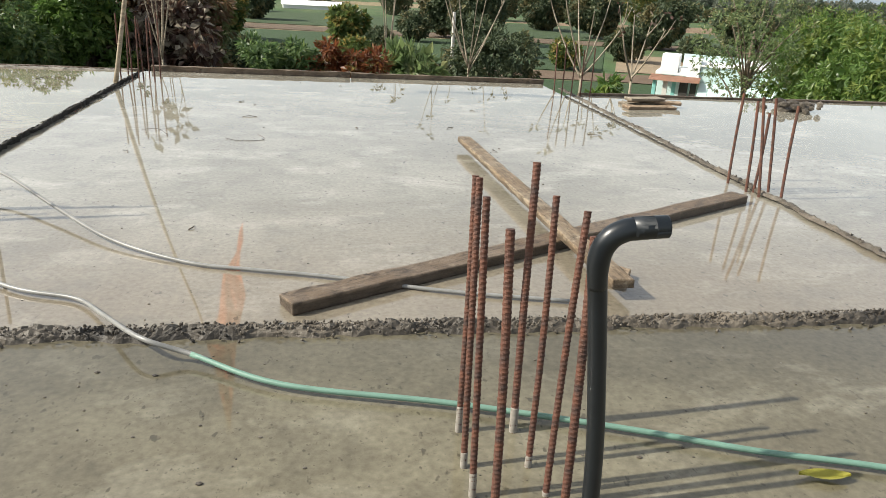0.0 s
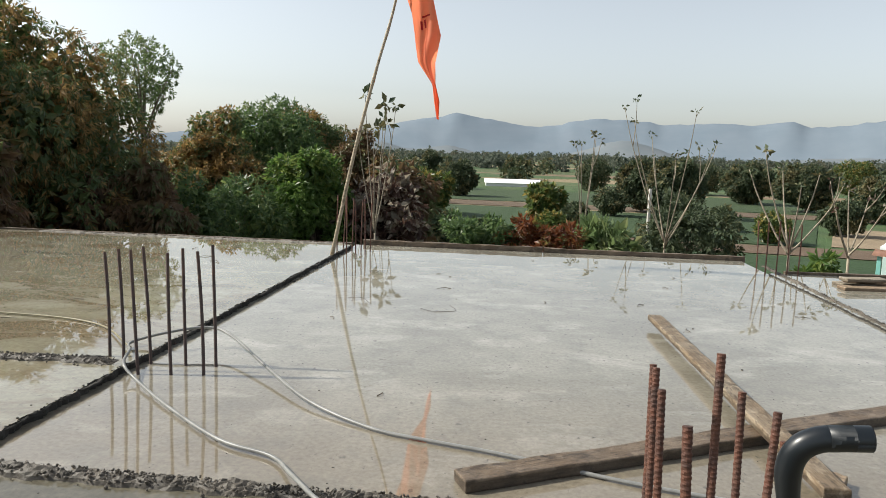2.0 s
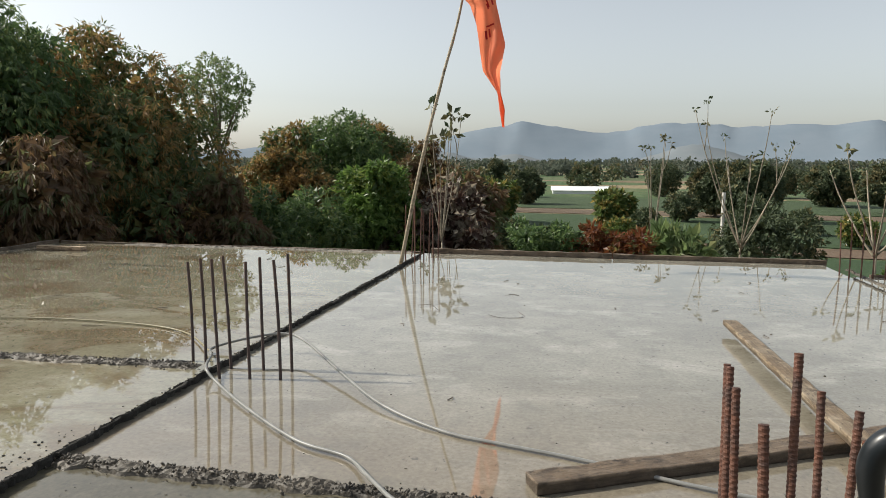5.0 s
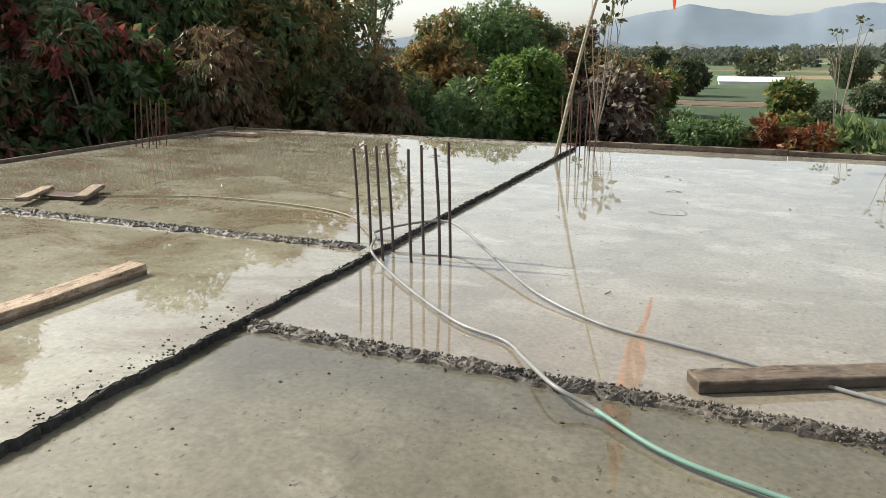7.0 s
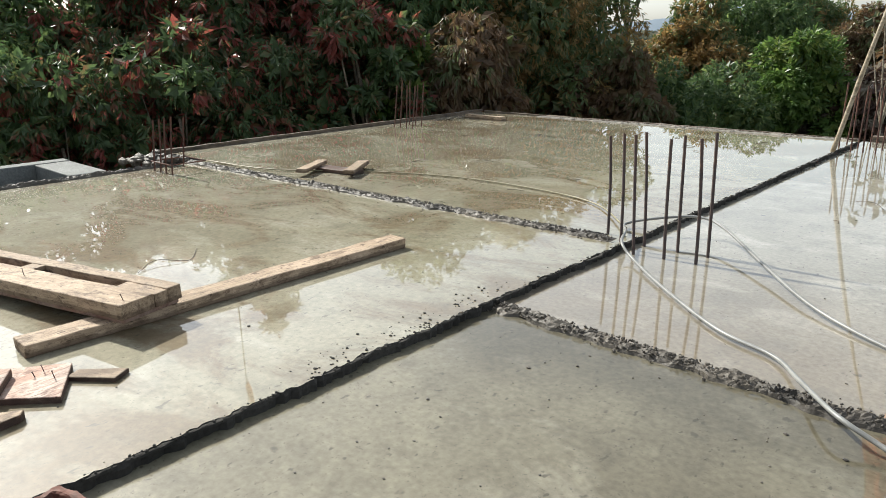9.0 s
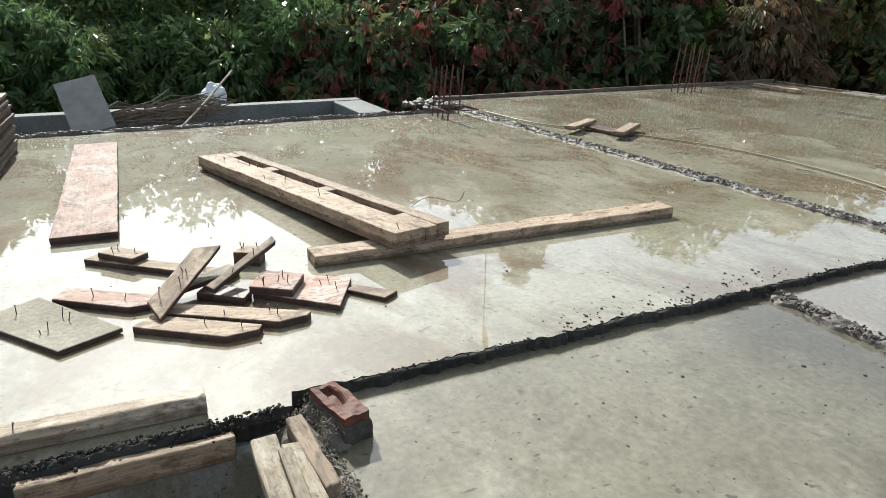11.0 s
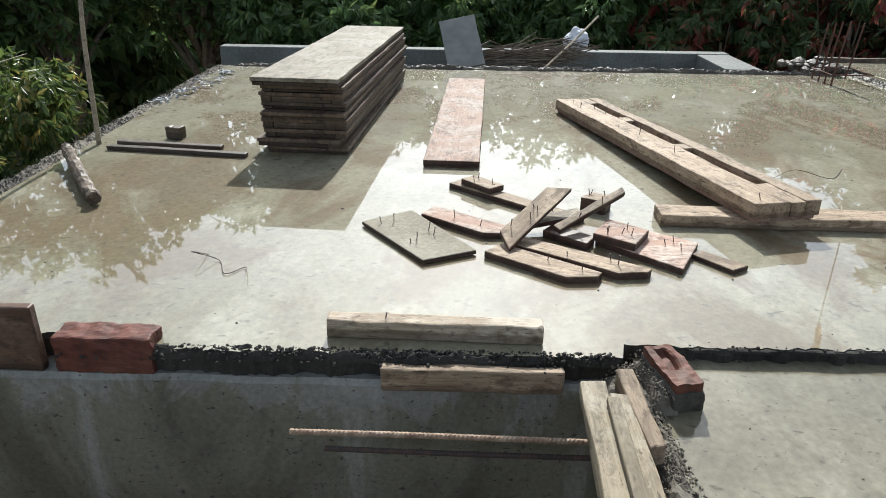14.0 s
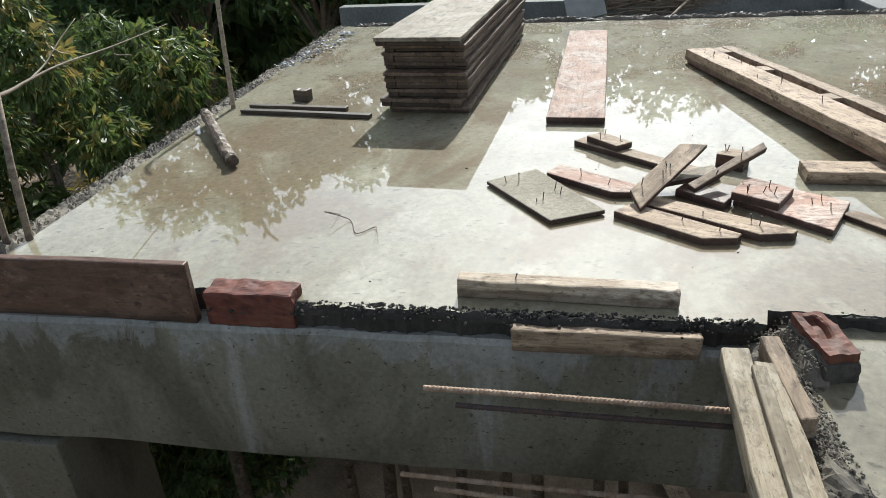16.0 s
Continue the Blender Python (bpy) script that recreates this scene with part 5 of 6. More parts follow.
def hills(name, dist, height, yaw0, yaw1, mat, label, seed, power=1.0):
    na, nr = 260, 14
    verts, faces = [], []
    for i in range(na + 1):
        yaw = yaw0 + (yaw1 - yaw0) * i / na
        e = height(yaw)
        crag = 1 + 0.06 * noise.noise((yaw * 0.8, seed, 0)) + 0.05 * noise.noise((yaw * 2.9, seed, 1))
        for k in range(nr + 1):
            u = k / nr
            d = dist * (1 + 0.22 * u) + dist * 0.003 * noise.noise((yaw * 0.9, u * 4, seed))
            prof = math.sin(math.pi / 2 * min(1, u / 0.8)) ** 1.4 if u <= 0.8 else 1 - (u - 0.8) * 0.8
            gully = 1 + 0.05 * (1 - u) * noise.noise((yaw * 1.7, u * 2.5, seed + 3))
            x, y = around(yaw, d)
            verts.append((x, y, GROUND - 2 + 1.14 * d * math.tan(radians(max(e, 0.02))) * crag * prof * gully))
    for i in range(na):
        for k in range(nr):
            q = i * (nr + 1) + k
            faces.append((q, q + nr + 1, q + nr + 2, q + 1))
    ob = new(name, mesh_np(name, verts, np.array(faces), mat, True))
    return tagged(ob, label, "hills", kind="structure")


def bell(y, c, w):
    return math.exp(-(((y - c) / w) ** 2))


def far_ridge(y):
    e = 2.25 + 0.55 * bell(y, 5.0, 3.0) + 0.45 * bell(y, -6.5, 3.6) - 0.25 * bell(y, -1.5, 2) + 0.35 * bell(y, -19.5, 1.1) + 0.25 * bell(y, -15, 4)
    e += 0.8 * bell(y, -29, 5) + 0.5 * bell(y, -44, 8) - 1.1 * bell(y, 14, 3)
    return e if y < 16 else max(0.3, e - 0.12 * (y - 16))


def near_ridge(y):
    return 0.75 * bell(y, 12, 2.6) + 0.55 * bell(y, 6, 2.2) + 1.2 * bell(y, -8.0, 3.4) + 0.45 * bell(y, -25, 6) + 0.1


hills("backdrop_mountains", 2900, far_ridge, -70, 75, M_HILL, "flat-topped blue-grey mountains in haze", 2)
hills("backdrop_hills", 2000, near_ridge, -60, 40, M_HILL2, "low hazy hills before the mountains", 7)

# ---------- trees ----------


def leaf_cloud(rng, centres, spread, per, size, droop=0.35, narrow=0.42):
    """Folded leaves scattered round clump centres: verts and triangles."""
    c = np.repeat(centres, per, axis=0)
    k = len(c)
    off = np.clip(rng.normal(size=(k, 3)), -1.5, 1.5) * spread
    pos = c + off * np.array([1, 1, 0.75])
    out = off / (np.linalg.norm(off, axis=1, keepdims=True) + 1e-6)
    d = out + rng.normal(size=(k, 3)) * 0.8
    d[:, 2] -= droop
    d /= np.linalg.norm(d, axis=1, keepdims=True)
    s = np.cross(d, rng.normal(size=(k, 3)))
    s /= np.linalg.norm(s, axis=1, keepdims=True) + 1e-6
    nrm = np.cross(s, d)
    L = size * rng.uniform(0.6, 1.3, (k, 1))
    W = L * narrow * 0.5
    v = np.stack([pos, pos + d * L * 0.5 + s * W + nrm * W * 0.35, pos + d * L, pos + d * L * 0.5 - s * W + nrm * W * 0.35], 1).reshape(-1, 3)
    i = np.arange(k)[:, None] * 4
    return v, np.concatenate([i + [0, 1, 2], i + [0, 2, 3]])


def rosette_leaves(rng, centres, outward, per, size, droop, narrow):
    """A tuft of hanging leaves at each centre, spreading the way the tuft faces: verts and triangles."""
    c, o = np.repeat(centres, per, axis=0), np.repeat(outward, per, axis=0)
    k = len(c)
    d = o * 0.55 + rng.normal(size=(k, 3)) * 0.55
    d[:, 2] -= droop
    d /= np.linalg.norm(d, axis=1, keepdims=True) + 1e-6
    s = np.cross(d, o + rng.normal(size=(k, 3)) * 0.35)
    s /= np.linalg.norm(s, axis=1, keepdims=True) + 1e-6
    nrm = np.cross(s, d)
    L = size * rng.uniform(0.65, 1.25, (k, 1))
    W = L * narrow * 0.5
    p = c + d * L * 0.12 + rng.normal(size=(k, 3)) * size * 0.10
    v = np.stack([p, p + d * L * 0.45 + s * W + nrm * W * 0.4, p + d * L, p + d * L * 0.45 - s * W + nrm * W * 0.4], 1).reshape(-1, 3)
    i = np.arange(k)[:, None] * 4
    return v, np.concatenate([i + [0, 1, 2], i + [0, 2, 3]])


def crown_lobes(rng, radius, half, mid, count, size):
    """Rounded boughs over a crown, of uneven size and reach: centre and radius of each."""
    out = []
    for k in range(count):
        u, a = 1 - 2 * (k + 0.5) / count, k * 2.399963 + rng.uniform(-0.35, 0.35)
        w, q = math.sqrt(1 - u * u), rng.uniform(0.52, 0.80)
        r = size * min(radius, half) * rng.uniform(0.7, 1.3)
        out.append((radius * q * w * math.cos(a), radius * q * w * math.sin(a), mid + half * q * u, r))
    return np.array(out)


def tree(name, x, y, height, radius, leaves, label, seed, dens=70, per=8, size=0.15, trunk=0.12, low=0.15, droop=0.8, narrow=0.3, lobes=30, bough=0.36, core=1.0, core_size=0.0, z=GROUND, category="tree", group=""):
    """A tapered trunk, limbs to every bough, and boughs covered with tufts of leaves; core: how much fills the boughs inside."""
    rng = np.random.default_rng(seed)
    ob = empty_thing(name, pose(x, y, z), label, category, group)
    base = height * low
    half, mid = (height - base) / 2, (height + base) / 2
    lob = crown_lobes(rng, radius, half, mid, lobes, bough)
    top = (lob[:, 2] + lob[:, 3]).max()
    lob[:, 2] += (height - top) * np.clip((lob[:, 2] - base) / (height - base), 0, 1)
    count = int(dens * 4 * math.pi * (radius * radius + 2 * radius * half) / 3)
    pick = rng.choice(len(lob), count * 2, p=lob[:, 3] ** 2 / (lob[:, 3] ** 2).sum())
    way = rng.normal(size=(count * 2, 3))
    way /= np.linalg.norm(way, axis=1, keepdims=True)
    cen = lob[pick, :3] + way * lob[pick, 3:] * rng.uniform(0.82, 1.06, (count * 2, 1)) * np.array([1, 1, 0.9])
    # keep the tufts on the outside of the boughs
    gap = np.linalg.norm(cen[:, None] - lob[None, :, :3], axis=2) / lob[None, :, 3]
    gap[np.arange(len(cen)), pick] = 9
    keep = (gap.min(axis=1) > 0.72) & (cen[:, 2] > base * 0.5)
    cen, way = cen[keep][:count], way[keep][:count]
    v, f = rosette_leaves(rng, cen, way, per, size, droop, narrow)
    if core:
        k = np.repeat(lob, int(46 * core), axis=0)
        w = rng.normal(size=(len(k), 3))
        w /= np.linalg.norm(w, axis=1, keepdims=True)
        inner = k[:, :3] + w * k[:, 3:] * rng.uniform(0.25, 0.72, (len(k), 1))
        v2, f2 = rosette_leaves(rng, inner, w, 3, core_size or size * 1.3, 0.4, 0.6)
        v, f = np.concatenate([v, v2]), np.concatenate([f, f2 + len(v)])
    bm = bm_tube(smooth_line([(0, 0, -0.1), (0.05 * radius, 0, base * 0.6), (0.1 * radius, 0.05 * radius, height * 0.45), (0.05 * radius, 0, height * 0.75)], 4), [trunk * (1 - 0.055 * i) for i in range(13)], 8)
    for bx, by, bz, br in lob[::2]:
        p = Vector((bx, by, bz))
        h0 = min(base * 0.8 + (p.z - base) * rng.uniform(0.3, 0.65), height * 0.7)
        a = Vector((0.07 * radius, 0, max(base * 0.5, h0)))
        bend = a.lerp(p, 0.5) + Vector((0, 0, 0.08 * radius))
        bm_tube(smooth_line([a, bend, p], 3), [trunk * 0.3 * (1 - 0.13 * k) for k in range(7)], 5, bm=bm)
    part("trunk", bm, M_BRANCH, ob, smooth=True)
    cr = new("crown", mesh_np("crown", v, f, leaves))
    cr.parent = ob
    return ob


def tree_at(yaw, d, top_up, radius, leaves, label, seed, **kw):
    """A tree whose top stands top_up degrees above eye level."""
    x, y = around(yaw, d)
    return tree(kw.pop("name", "tree"), x, y, EYE.z + d * math.tan(radians(top_up)) - GROUND, radius, leaves, label, seed, **kw)


BIG = dict(dens=100, size=0.108, droop=1.0, narrow=0.27, trunk=0.16, low=0.12, lobes=44, bough=0.30, core=1.6, core_size=0.18)
ROUND = dict(dens=95, size=0.11, droop=0.5, narrow=0.36, trunk=0.14, low=0.1, lobes=40, bough=0.29, core=1.6, core_size=0.17)
HANGING = dict(dens=110, size=0.12, droop=1.6, narrow=0.24, trunk=0.1, low=0.1, lobes=30, bough=0.33, core=1.6, core_size=0.17)
AIRY = dict(dens=44, per=9, size=0.105, droop=0.45, narrow=0.42, trunk=0.12, low=0.3, lobes=54, bough=0.22, core=0.4, core_size=0.13)
REDDISH = dict(AIRY, dens=62, size=0.115, droop=1.0, narrow=0.32, low=0.15, core=1.0, core_size=0.14)
BUSH = dict(dens=80, size=0.10, droop=0.6, narrow=0.36, trunk=0.05, low=0.05, lobes=26, bough=0.34, core=0.6, core_size=0.16)
tree_at(39.0, 13.0, 9.7, 2.4, L_MANGO, "large dark mango tree with bronze young leaves", 1, **BIG)
tree_at(46.8, 12.4, 12.0, 2.2, L_DARK, "large dark green tree behind the flooded slab", 2, **BIG)
tree_at(35.0, 13.6, 6.4, 1.0, L_MANGO, "dark mango tree with bronze young leaves", 3, **BIG)
tree_at(42.4, 9.4, 2.6, 1.05, L_BROWN, "mango tree covered in hanging bronze young leaves", 4, **HANGING)
tree_at(46.2, 8.9, -0.2, 0.42, L_FRESH, "bright green sprouting young tree", 105, **dict(BUSH, low=0.6, lobes=14))
tree_at(29.8, 11.5, -0.4, 0.95, L_BROWN, "low mango tree with bronze young leaves", 5, **HANGING)
tree_at(29.3, 17.5, 8.3, 1.1, L_FEATHER, "light feathery green tree", 6, dens=60, size=0.09, droop=0.3, narrow=0.35, low=0.7, lobes=22, bough=0.24, core=0.0)
tree_at(20.0, 20, 4.1, 1.9, L_DARK, "rounded dark green tree", 7, **ROUND)
tree_at(23.9, 18.5, 3.2, 1.5, L_MANGO, "rounded green mango tree", 8, **ROUND)
tree_at(17, 24, 3.7, 1.7, L_MANGO, "rounded mango tree with some brown leaves", 9, **ROUND)
tree_at(16.6, 13.5, 0.5, 1.0, L_FRESH, "fresh green bushy tree behind the slab", 10, **dict(ROUND, dens=100, low=0.05, size=0.11))
tree_at(22.5, 13.0, -1.6, 1.2, L_DARK, "dark green bush behind the slab", 11, category="bush", name="bush", **BUSH)
tree_at(27, 12.8, -1.6, 1.2, L_DARK, "dark green bush behind the slab", 12, category="bush", name="bush", **BUSH)
tree_at(13.2, 22, 1.9, 1.0, L_BROWN, "small brownish mango tree", 13, **dict(ROUND, low=0.2))
# the wall of trees behind the flooded slabs
tree_at(55, 11.0, 11.0, 2.0, L_RED, "tall tree with reddening leaves", 14, **REDDISH)
tree_at(61, 10.2, 10.5, 1.9, L_RED, "tall tree with reddening leaves", 15, **REDDISH)
tree_at(69, 11.0, 9.5, 1.9, L_RED, "tall tree with reddening leaves", 16, **REDDISH)
tree_at(49.6, 8.9, 4.6, 0.95, L_RED, "bushy tree with reddening leaves", 17, **REDDISH)
tree_at(77, 10.5, 8.0, 1.9, L_GLOSSY, "tall glossy green tree behind the trough", 18, **AIRY)
tree_at(85, 11.0, 9.0, 1.9, L_GLOSSY, "tall glossy green tree behind the trough", 19, **AIRY)
tree_at(93, 10.5, 8.5, 1.9, L_GLOSSY, "tall glossy green tree behind the trough", 20, **AIRY)
tree_at(101, 9.5, 8.6, 1.8, L_GLOSSY, "tall glossy green tree behind the slab", 21, **dict(AIRY, low=0.42))
tree_at(110, 8.8, 12.0, 1.6, L_DARK, "tall dark green tree behind the slab", 22, **dict(AIRY, low=0.45))
tree_at(119, 8.4, 14.0, 1.5, L_DARK, "tall dark green tree beside the slab", 23, **dict(AIRY, low=0.42))
tree_at(131, 8.0, 7.5, 1.5, L_DARK, "tall dark green tree beside the slab", 24, **AIRY)
tree_at(58.0, 10.8, 15.8, 0.62, L_RED, "slender tall tree with reddening leaves", 26, **dict(REDDISH, low=0.35, lobes=30, core=0.2))
px, py = around(60.8, 10.4)
pennant = empty_thing("flag", pose(px, py, 2.6), "small orange pennant on a thin stick above the trees", "flag")
part("stick", bm_tube([(0.05, 0, -5.9), (0.0, 0, 0), (-0.03, 0.02, 2.2)], [0.016, 0.010, 0.006], 6), M_TWIG, pennant, "thin pale stick", True)
bm = bmesh.new()
rows = [[bm.verts.new((-0.03 + 0.26 * u * (1 - v), 0.02 + 0.03 * math.sin(u * 5 + v * 4), 2.2 - 0.42 * v - 0.12 * u)) for u in (0, 0.25, 0.5, 0.75, 1)] for v in (0, 0.25, 0.5, 0.75, 0.97)]
for a, b in zip(rows, rows[1:]):
    for k in range(4):
        bm.faces.new((a[k], a[k + 1], b[k + 1], b[k]))
part("cloth", bm, M_FLAG, pennant, "faded orange cloth", True)
for i, (yaw, d, up, r, mt) in enumerate(((57, 8.6, 0.5, 1.1, L_RED), (64, 8.3, 2, 1.2, L_RED), (72, 8.2, 0, 1.1, L_RED), (79, 8.4, 1, 1.2, L_GLOSSY), (87, 8.6, -1, 1.1, L_GLOSSY), (95, 8.0, 0, 1.2, L_GLOSSY), (103, 7.4, -3, 1.1, L_GLOSSY),
                                             (106, 7.4, -10, 0.8, L_FRESH), (118, 5.4, -17, 0.7, L_YELLOW), (123, 4.9, -6, 0.75, L_YELLOW), (131, 4.3, -3, 0.65, L_YELLOW), (111, 5.6, -25, 0.8, L_DARK), (125, 4.2, -24, 0.7, L_DARK), (139, 3.9, -13, 0.6, L_YELLOW))):
    tree_at(yaw, d, up, r, mt, {"yellow-green leaves": "bush with yellowing leaves beside the slab", "reddening leaves": "bush with reddening leaves behind the slab"}.get(mt.name, "leafy bush behind the slab"), 40 + i, category="bush", name="bush", **dict(BUSH, dens=260 if yaw > 110 else 80, size=0.062 if yaw > 110 else 0.095, core_size=0.08 if yaw > 110 else 0.16, droop=1.0, narrow=0.3, lobes=34, bough=0.27))
for i, (yaw, d, up, r) in enumerate(((58, 15, 5, 2.4), (104, 15, 5, 2.4), (120, 13, 8, 2.6), (48, 16.5, 7, 2.6), (41, 18, 6, 2.4))):
    tree_at(yaw, d, up, r, L_DARK, "dense dark green tree in the second row", 60 + i, dens=24, size=0.24, low=0.05, droop=0.6, core_size=0.4)

# low plants and bare branching shrubs beyond the far edge


def shrub(x, y, height, spread, stems, leaves, label, seed, tuft=9, size=0.075, fork=0.7):
    """A bare pale trunk that forks into upswept stems, which end in tufts of leaves."""
    rng = np.random.default_rng(seed)
    ob = empty_thing("shrub", pose(x, y, GROUND), label, "shrub")
    part("trunk", bm_tube(smooth_line([(0, 0, -0.05), (0.03, 0.02, height * fork * 0.5), (0, 0, height * fork + 0.03)], 4), [0.03 - 0.0018 * k for k in range(9)], 7), M_STEM, ob, smooth=True)
    top = height * (1 - fork)
    for i in range(stems):
        a = 2 * math.pi * (i + 0.7 * rng.random()) / stems
        h, r = top * rng.uniform(0.6, 1.0), spread * rng.uniform(0.4, 1.0)
        p0 = Vector((0, 0, height * fork - top * 0.08 * rng.random()))
        p3 = Vector((r * math.cos(a), r * math.sin(a), height * fork + h))
        p1 = p0.lerp(p3, 0.28) + Vector((r * 0.08 * math.cos(a), r * 0.08 * math.sin(a), 0))
        p2 = p0.lerp(p3, 0.7) + Vector((r * 0.08 * math.cos(a), r * 0.08 * math.sin(a), rng.uniform(-0.03, 0.03)))
        line = smooth_line([p0, p1, p2, p3], 5)
        part("stem", bm_tube(line, [0.013 - 0.0085 * k / (len(line) - 1) for k in range(len(line))], 6), M_STEM, ob, smooth=True)
        ends = [p3]
        if rng.random() < 0.5:
            w = p2 + Vector((rng.uniform(-0.2, 0.2), rng.uniform(-0.2, 0.2), top * rng.uniform(0.15, 0.35)))
            part("stem", bm_tube(smooth_line([p2, p2.lerp(w, 0.5) + Vector((0.02, 0, 0)), w], 3), [0.009, 0.008, 0.0075, 0.007, 0.006, 0.005, 0.004], 5), M_STEM, ob, smooth=True)
            ends.append(w)
        for p in ends:
            v, f = leaf_cloud(rng, np.array([p]), 0.028, tuft, size, 0.0, 0.5)
            cr = new("leaf_tuft", mesh_np("leaf_tuft", v, f, leaves))
            cr.parent = ob
    return ob


def shrub_at(yaw, d, up, spread, stems, leaves, label, seed, **kw):
    x, y = around(yaw, d)
    h = EYE.z + d * math.tan(radians(up)) - GROUND
    kw.setdefault("fork", (EYE.z - d * 0.108 - GROUND) / h)
    return shrub(x, y, h, spread, stems, leaves, label, seed, **kw)


shrub_at(-5.2, 13.5, 2.1, 0.45, 4, L_FIELD, "bare pale-stemmed shrub with leaf tufts", 1)
shrub_at(-11.6, 13.5, 4.2, 0.94, 9, L_FIELD, "large bare pale-stemmed shrub with leaf tufts", 2)
shrub_at(-20.5, 8.6, 1.0, 0.6, 6, L_FIELD, "bare pale-stemmed shrub with leaf tufts", 3)
shrub_at(-24.3, 9.5, -1.0, 0.5, 5, L_DRY, "bare pale-stemmed shrub by the slab corner", 4, tuft=4)
shrub_at(11.6, 12.0, 4.6, 0.5, 6, L_FIELD, "leafy bare-stemmed plant behind the flag stick", 5, tuft=9, size=0.15)
tree_at(11.2, 13.5, -1.2, 0.9, L_DRY, "dry bush with curled brown leaves", 71, dens=22, per=5, size=0.20, low=0.3, narrow=0.6, droop=0.7, lobes=20, bough=0.4, trunk=0.05, core=0.5, category="bush", name="bush")
tree_at(10.0, 15, -0.2, 0.9, L_BROWN, "bronze-leaved bush behind the flag stick", 75, dens=40, per=6, size=0.16, low=0.3, narrow=0.4, trunk=0.05, category="bush", name="bush")
tree_at(-13.0, 15.0, -2.0, 1.2, L_FIELD, "dark green bush behind the bare shrub", 72, category="bush", name="bush", **BUSH)
for i, yaw in enumerate((4.5, 2.2, 0.0, -2.0, -3.6)):
    tree_at(yaw, 9.2, -4.2 - 0.25 * i, 0.36, L_CROTON if i > 1 else L_DARK, "rusty red leafy plant below the slab edge" if i > 1 else "green leafy plant below the slab edge", 80 + i, dens=170, per=6, size=0.09, low=0.3, narrow=0.34, droop=0.1, trunk=0.03, lobes=14, bough=0.42, core=0.4, category="plant", name="plant")
tree_at(-6.8, 10.5, -4.6, 0.6, L_FEATHER, "pale dry grass clump below the slab", 86, dens=70, per=7, size=0.18, low=0.2, narrow=0.1, droop=-0.9, trunk=0.02, category="grass", name="grass_clump")
tree_at(-22.3, 11.5, -6.2, 0.5, L_FRESH, "green bush by the field's edge", 87, category="bush", name="bush", **dict(BUSH, size=0.13))
for i, (yaw, d, up, r, mt) in enumerate(((-32.2, 16, 2.0, 1.2, L_FEATHER), (-43, 15, 0.2, 2.0, L_FRESH), (-38.0, 19, 0.0, 1.5, L_FRESH), (-50, 14, 2.5, 2.4, L_FRESH))):
    tree_at(yaw, d, up, r, mt, "light feathery tree beside the white house" if mt is L_FEATHER else "dense bright green tree at the field's edge", 90 + i, dens=60 if mt is L_FRESH else 40, size=0.13 if mt is L_FRESH else 0.085, low=0.2 if mt is L_FRESH else 0.42, droop=0.4, trunk=0.09, core=1.0 if mt is L_FRESH else 0.0, bough=0.36 if mt is L_FRESH else 0.26)
bmp = bm_tube([(0, 0, 0), (0, 0, 1.8), (0, 0, 3.57)], [0.045, 0.04, 0.035], 8)
thing("utility_pole", bmp, M_POLE, "slim pale concrete pole beyond the slab", "pole", m=pose(2.64, 14.57, GROUND))

# middle distance trees and woods
rng = np.random.default_rng(5)
for i, (yaw, d, up, r, mt) in enumerate(((-9.5, 58, 0.5, 2.4, L_FIELD), (-12.0, 54, 0.5, 2.4, L_FIELD), (4.8, 70, -0.1, 2.0, L_FIELD), (7.4, 48, -0.9, 1.8, L_YELLOW), (-21, 68, 0.4, 3.0, L_FIELD), (-26, 60, 0.3, 2.8, L_FIELD), (-17, 76, 0.4, 2.8, L_FIELD), (-2.2, 46, -1.9, 1.4, L_YELLOW), (9.6, 42, -0.6, 2.0, L_FIELD), (-32, 66, 0.2, 3, L_FIELD), (0.2, 125, 0.2, 4, L_FIELD), (-36, 80, 0.3, 4, L_FIELD), (7.2, 130, 0.6, 2.2, L_FIELD), (-44, 70, 0.3, 4, L_FIELD))):
    tree_at(yaw, d, up - 0.35, r * (0.7 + 0.35 * (i * 0.618 % 1)), mt, "rounded field tree in the distance", 110 + i, core_size=0.5, dens=30, per=7, size=0.24, low=0.06, droop=0.4, narrow=0.5, trunk=0.14, lobes=22, bough=0.38)
for i, (yaw, d, r) in enumerate(((8.4, 27, 0.7), (6.9, 30, 0.9), (6.0, 36, 0.8), (3.2, 33, 0.6), (-2.6, 34, 0.9), (-4.6, 44, 0.9), (-7.2, 52, 1.1), (-15.5, 45, 0.9), (-19.0, 40, 0.8), (-23.5, 47, 1.2), (-28.5, 50, 1.1), (-30.5, 40, 0.9), (9.3, 60, 1.6), (5.4, 84, 1.8), (-5.8, 90, 2.2), (-14.0, 92, 2.4), (-24.0, 95, 2.4))):
    x, y = around(yaw, d)
    tree("bush", x, y, r * (1.5 + 0.6 * (i * 0.618 % 1)), r, L_FIELD if i % 4 else L_YELLOW, "scrubby bush between the crop fields", 140 + i, dens=34, per=6, size=0.2, low=0.03, droop=0.3, narrow=0.45, lobes=18, bough=0.42, trunk=0.05, category="bush", group="bushes in the fields")


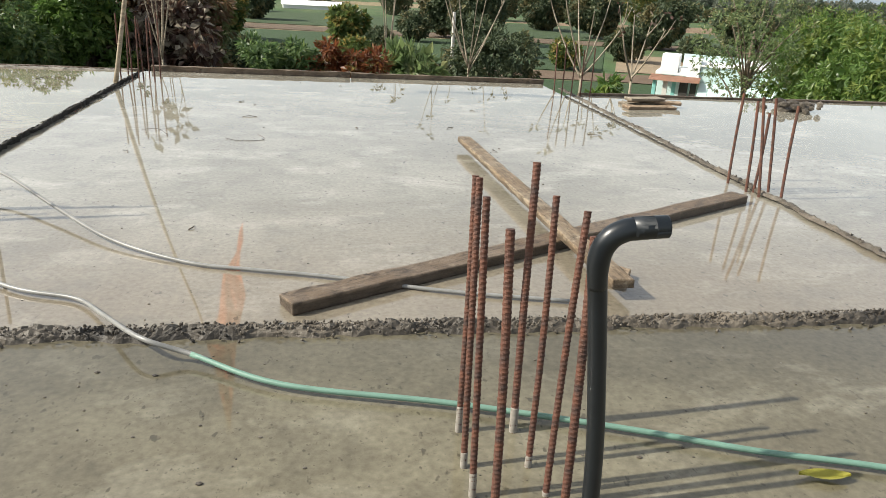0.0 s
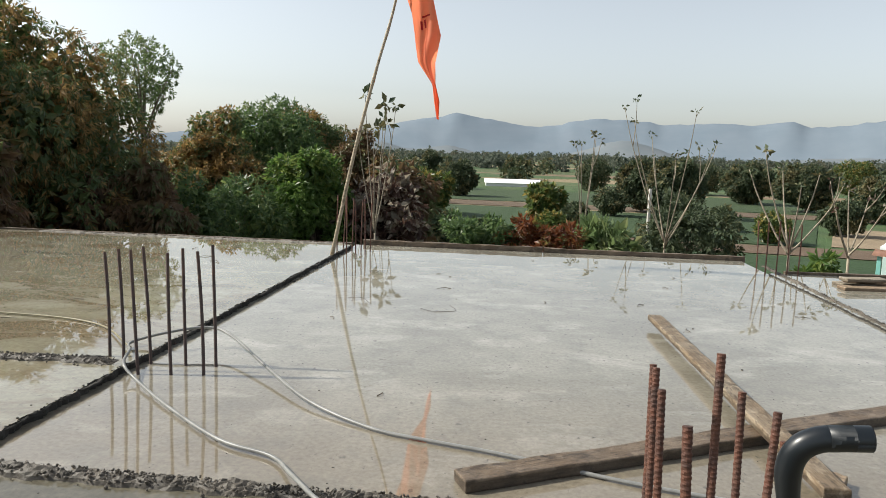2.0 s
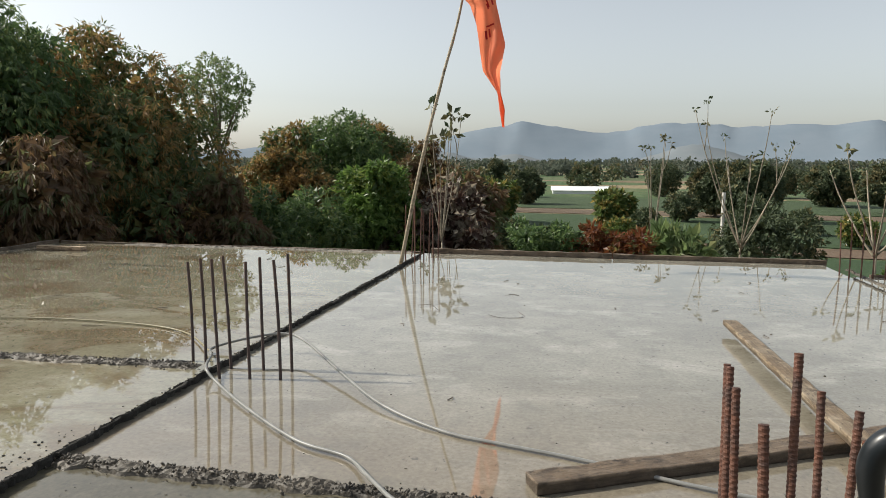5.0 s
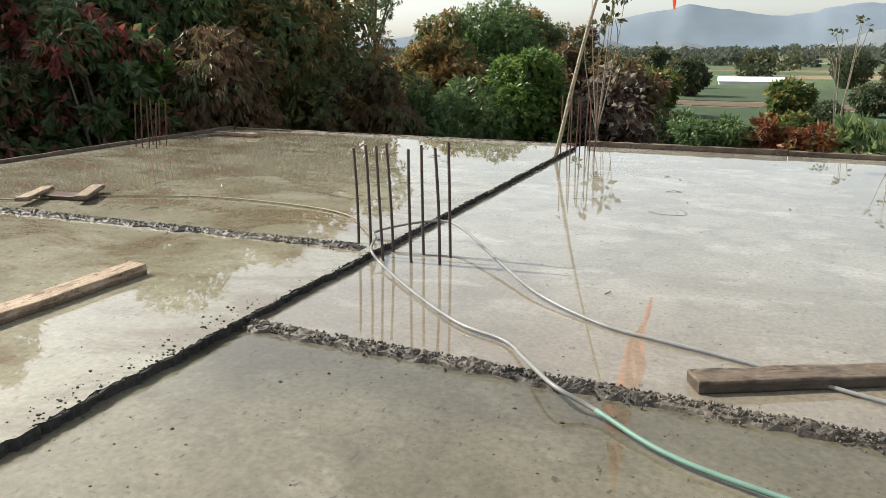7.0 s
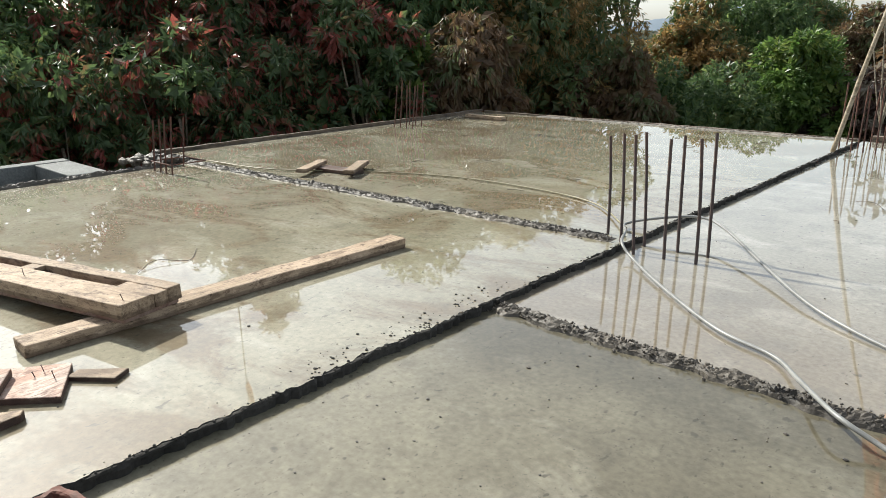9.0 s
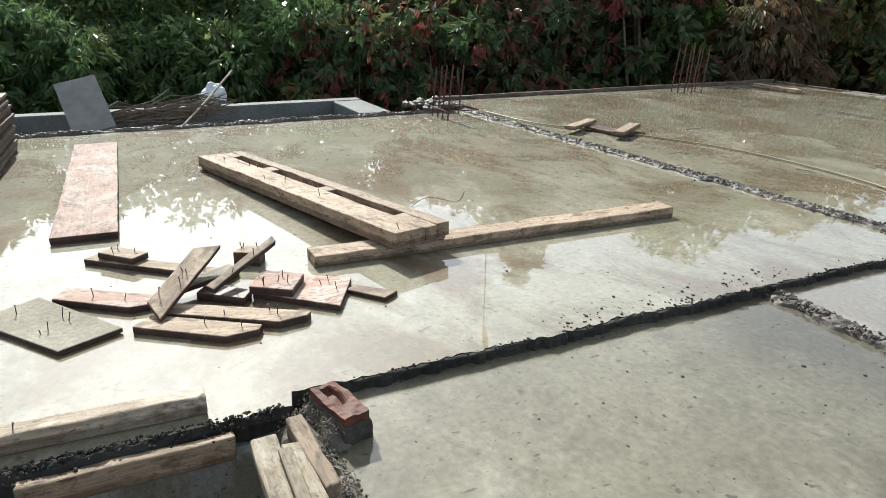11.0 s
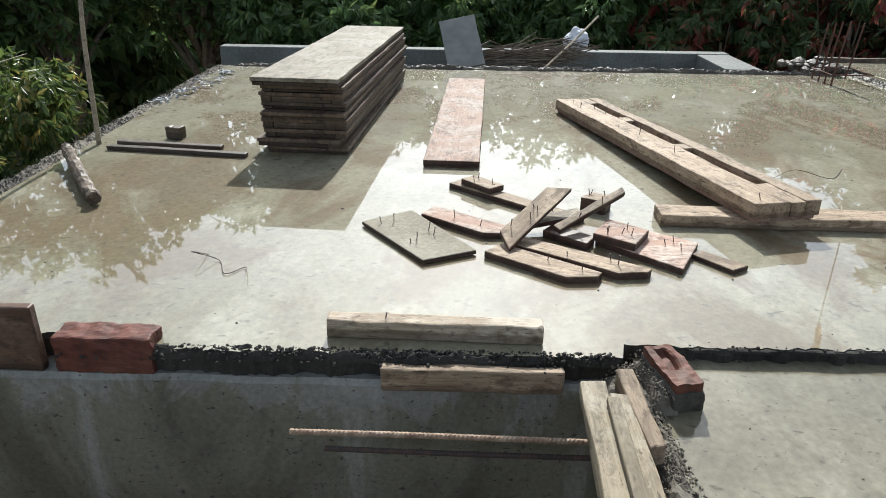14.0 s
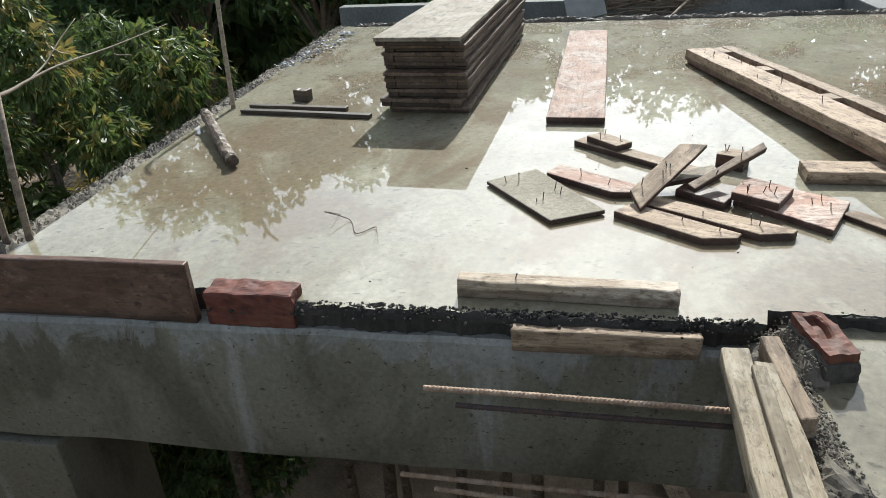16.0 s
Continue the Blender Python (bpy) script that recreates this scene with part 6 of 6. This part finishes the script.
def woods(name, d0, d1, yaw0, yaw1, count, h, mat, label, seed):
    g = np.random.default_rng(seed)
    cen = []
    for _ in range(count):
        yaw, d = g.uniform(yaw0, yaw1), g.uniform(d0, d1)
        x, y = around(yaw, d)
        hh, r = h * g.uniform(0.55, 1.15), h * g.uniform(0.35, 0.6)
        k = g.normal(size=(16, 3))
        k /= np.linalg.norm(k, axis=1, keepdims=True)
        cen.append(np.array([x, y, GROUND + hh * 0.55]) + k * np.array([r, r, hh * 0.45]))
    v, f = leaf_cloud(g, np.concatenate(cen), h * 0.12, 10, h * 0.24, 0.2, 0.7)
    ob = new(name, mesh_np(name, v, f, mat))
    return tagged(ob, label, "woods", kind="stuff")


woods("woods", 110, 180, -62, 30, 70, 3.2, L_FIELD, "belts of dark field trees", 1)
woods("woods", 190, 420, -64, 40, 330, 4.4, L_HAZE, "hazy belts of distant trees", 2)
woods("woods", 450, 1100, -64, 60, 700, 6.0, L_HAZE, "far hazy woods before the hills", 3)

# ---------- buildings ----------
house = empty_thing("house", pose(11.2, 18.2, GROUND + 0.4, 0, 0, -32), "small white farmhouse with pale turquoise walls and porch posts", "house")
for nm, lo, hi, mt, lb in (("plinth", (-2.15, -0.7, -0.42), (1.7, 3.1, -0.002), M_WHITE, ""), ("wall", (-0.9, 0, 0), (1.6, 3.0, 1.9), M_PALETURQ, "pale turquoise limewashed walls"), ("roof", (-0.94, -0.04, 1.9), (1.64, 3.04, 1.95), M_WHITE, ""),
                           ("porch_wall", (-2.05, 0.35, 0), (-0.92, 2.0, 1.6), M_PALETURQ, "pale turquoise porch wall"), ("porch_roof", (-2.1, 0.0, 1.6), (-0.92, 2.04, 1.68), M_WHITE, ""),
                           ("parapet", (-1.98, 0.0, 1.68), (-1.5, 0.6, 2.16), M_WHITE, "white roof-top parapet"), ("parapet", (-1.25, -0.05, 1.5), (-0.91, 0.9, 2.08), M_WHITE, "white roof-top parapet"),
                           ("parapet", (-1.48, 1.2, 1.68), (0.2, 1.35, 2.12), M_PALETURQ, "pale green back parapet"), ("step", (-1.48, 0.05, 1.68), (-1.27, 0.5, 1.82), M_WHITE, ""),
                           ("post", (-2.08, -0.55, 0), (-1.98, -0.45, 1.52), M_TURQ, "turquoise porch post"), ("post", (-1.80, -0.55, 0), (-1.67, -0.42, 1.52), M_POLE, "cream porch post"), ("post", (-1.56, -0.5, 0), (-1.46, -0.4, 1.52), M_TURQ, "turquoise porch post"),
                           # openings are thin panels on the wall, interior shade given as dark colour
                           ("door", (-1.42, 0.31, 0), (-1.18, 0.348, 1.5), M_DARKOPEN, "dark panel painted as a shaded doorway"), ("window", (-1.12, 0.31, 0.7), (-0.95, 0.348, 1.45), M_DARKOPEN, "dark window"),
                           ("window", (0.25, -0.03, 1.5), (0.45, -0.004, 1.74), M_DARKOPEN, "small dark window")):
    bm = bmesh.new()
    bm_box(bm, lo, hi, 0.01)
    part(nm, bm, mt, house, lb)
# bowed terracotta awning over the porch, and a lean-to of pale sheeting
bm = bmesh.new()
rows = [[bm.verts.new((-2.2 + 1.35 * u, 0.0 - 0.62 * v - 0.12 * math.sin(math.pi * u), 1.60 - 0.10 * v * v)) for u in (0, 0.2, 0.4, 0.6, 0.8, 1)] for v in (0, 0.5, 1)]
for p, q in zip(rows, rows[1:]):
    for k in range(5):
        bm.faces.new((p[k], p[k + 1], q[k + 1], q[k]))
bmesh.ops.solidify(bm, geom=bm.faces[:], thickness=0.07)
part("awning", bm, M_TERRA, house, "terracotta porch awning")
bm = bmesh.new()
for k in range(9):
    x = -0.86 + 0.26 * k
    bm_box(bm, (x, -0.01, -0.02), (x + 0.25, 1.25, 0.02), 0.004, Matrix.Translation((0, -1.2, 0.92)) @ Matrix.Rotation(radians(25), 4, "X"))
part("lean_to_roof", bm, M_PALETURQ, house, "pale blue-grey sloping sheet roof")
sx, sy = around(0.6, 96)
shed = empty_thing("shed", pose(sx, sy, GROUND - 0.3, 0, 0, 4), "long low white farm shed far in the fields", "shed")
bm = bmesh.new()
bm_box(bm, (-3.6, -2, 0), (3.6, 2, 0.75), 0.02)
part("wall", bm, M_SHED, shed)
bm = bm_prism([(-2.3, 0.0), (2.3, 0.0), (0.0, 0.5)], -3.8, 3.8, 0.01)
bmesh.ops.transform(bm, matrix=Matrix.Translation((0, 0, 0.75)) @ Matrix.Rotation(radians(90), 4, "Z") @ Matrix.Rotation(radians(90), 4, "X"), verts=bm.verts[:])
part("roof", bm, M_SHED, shed)
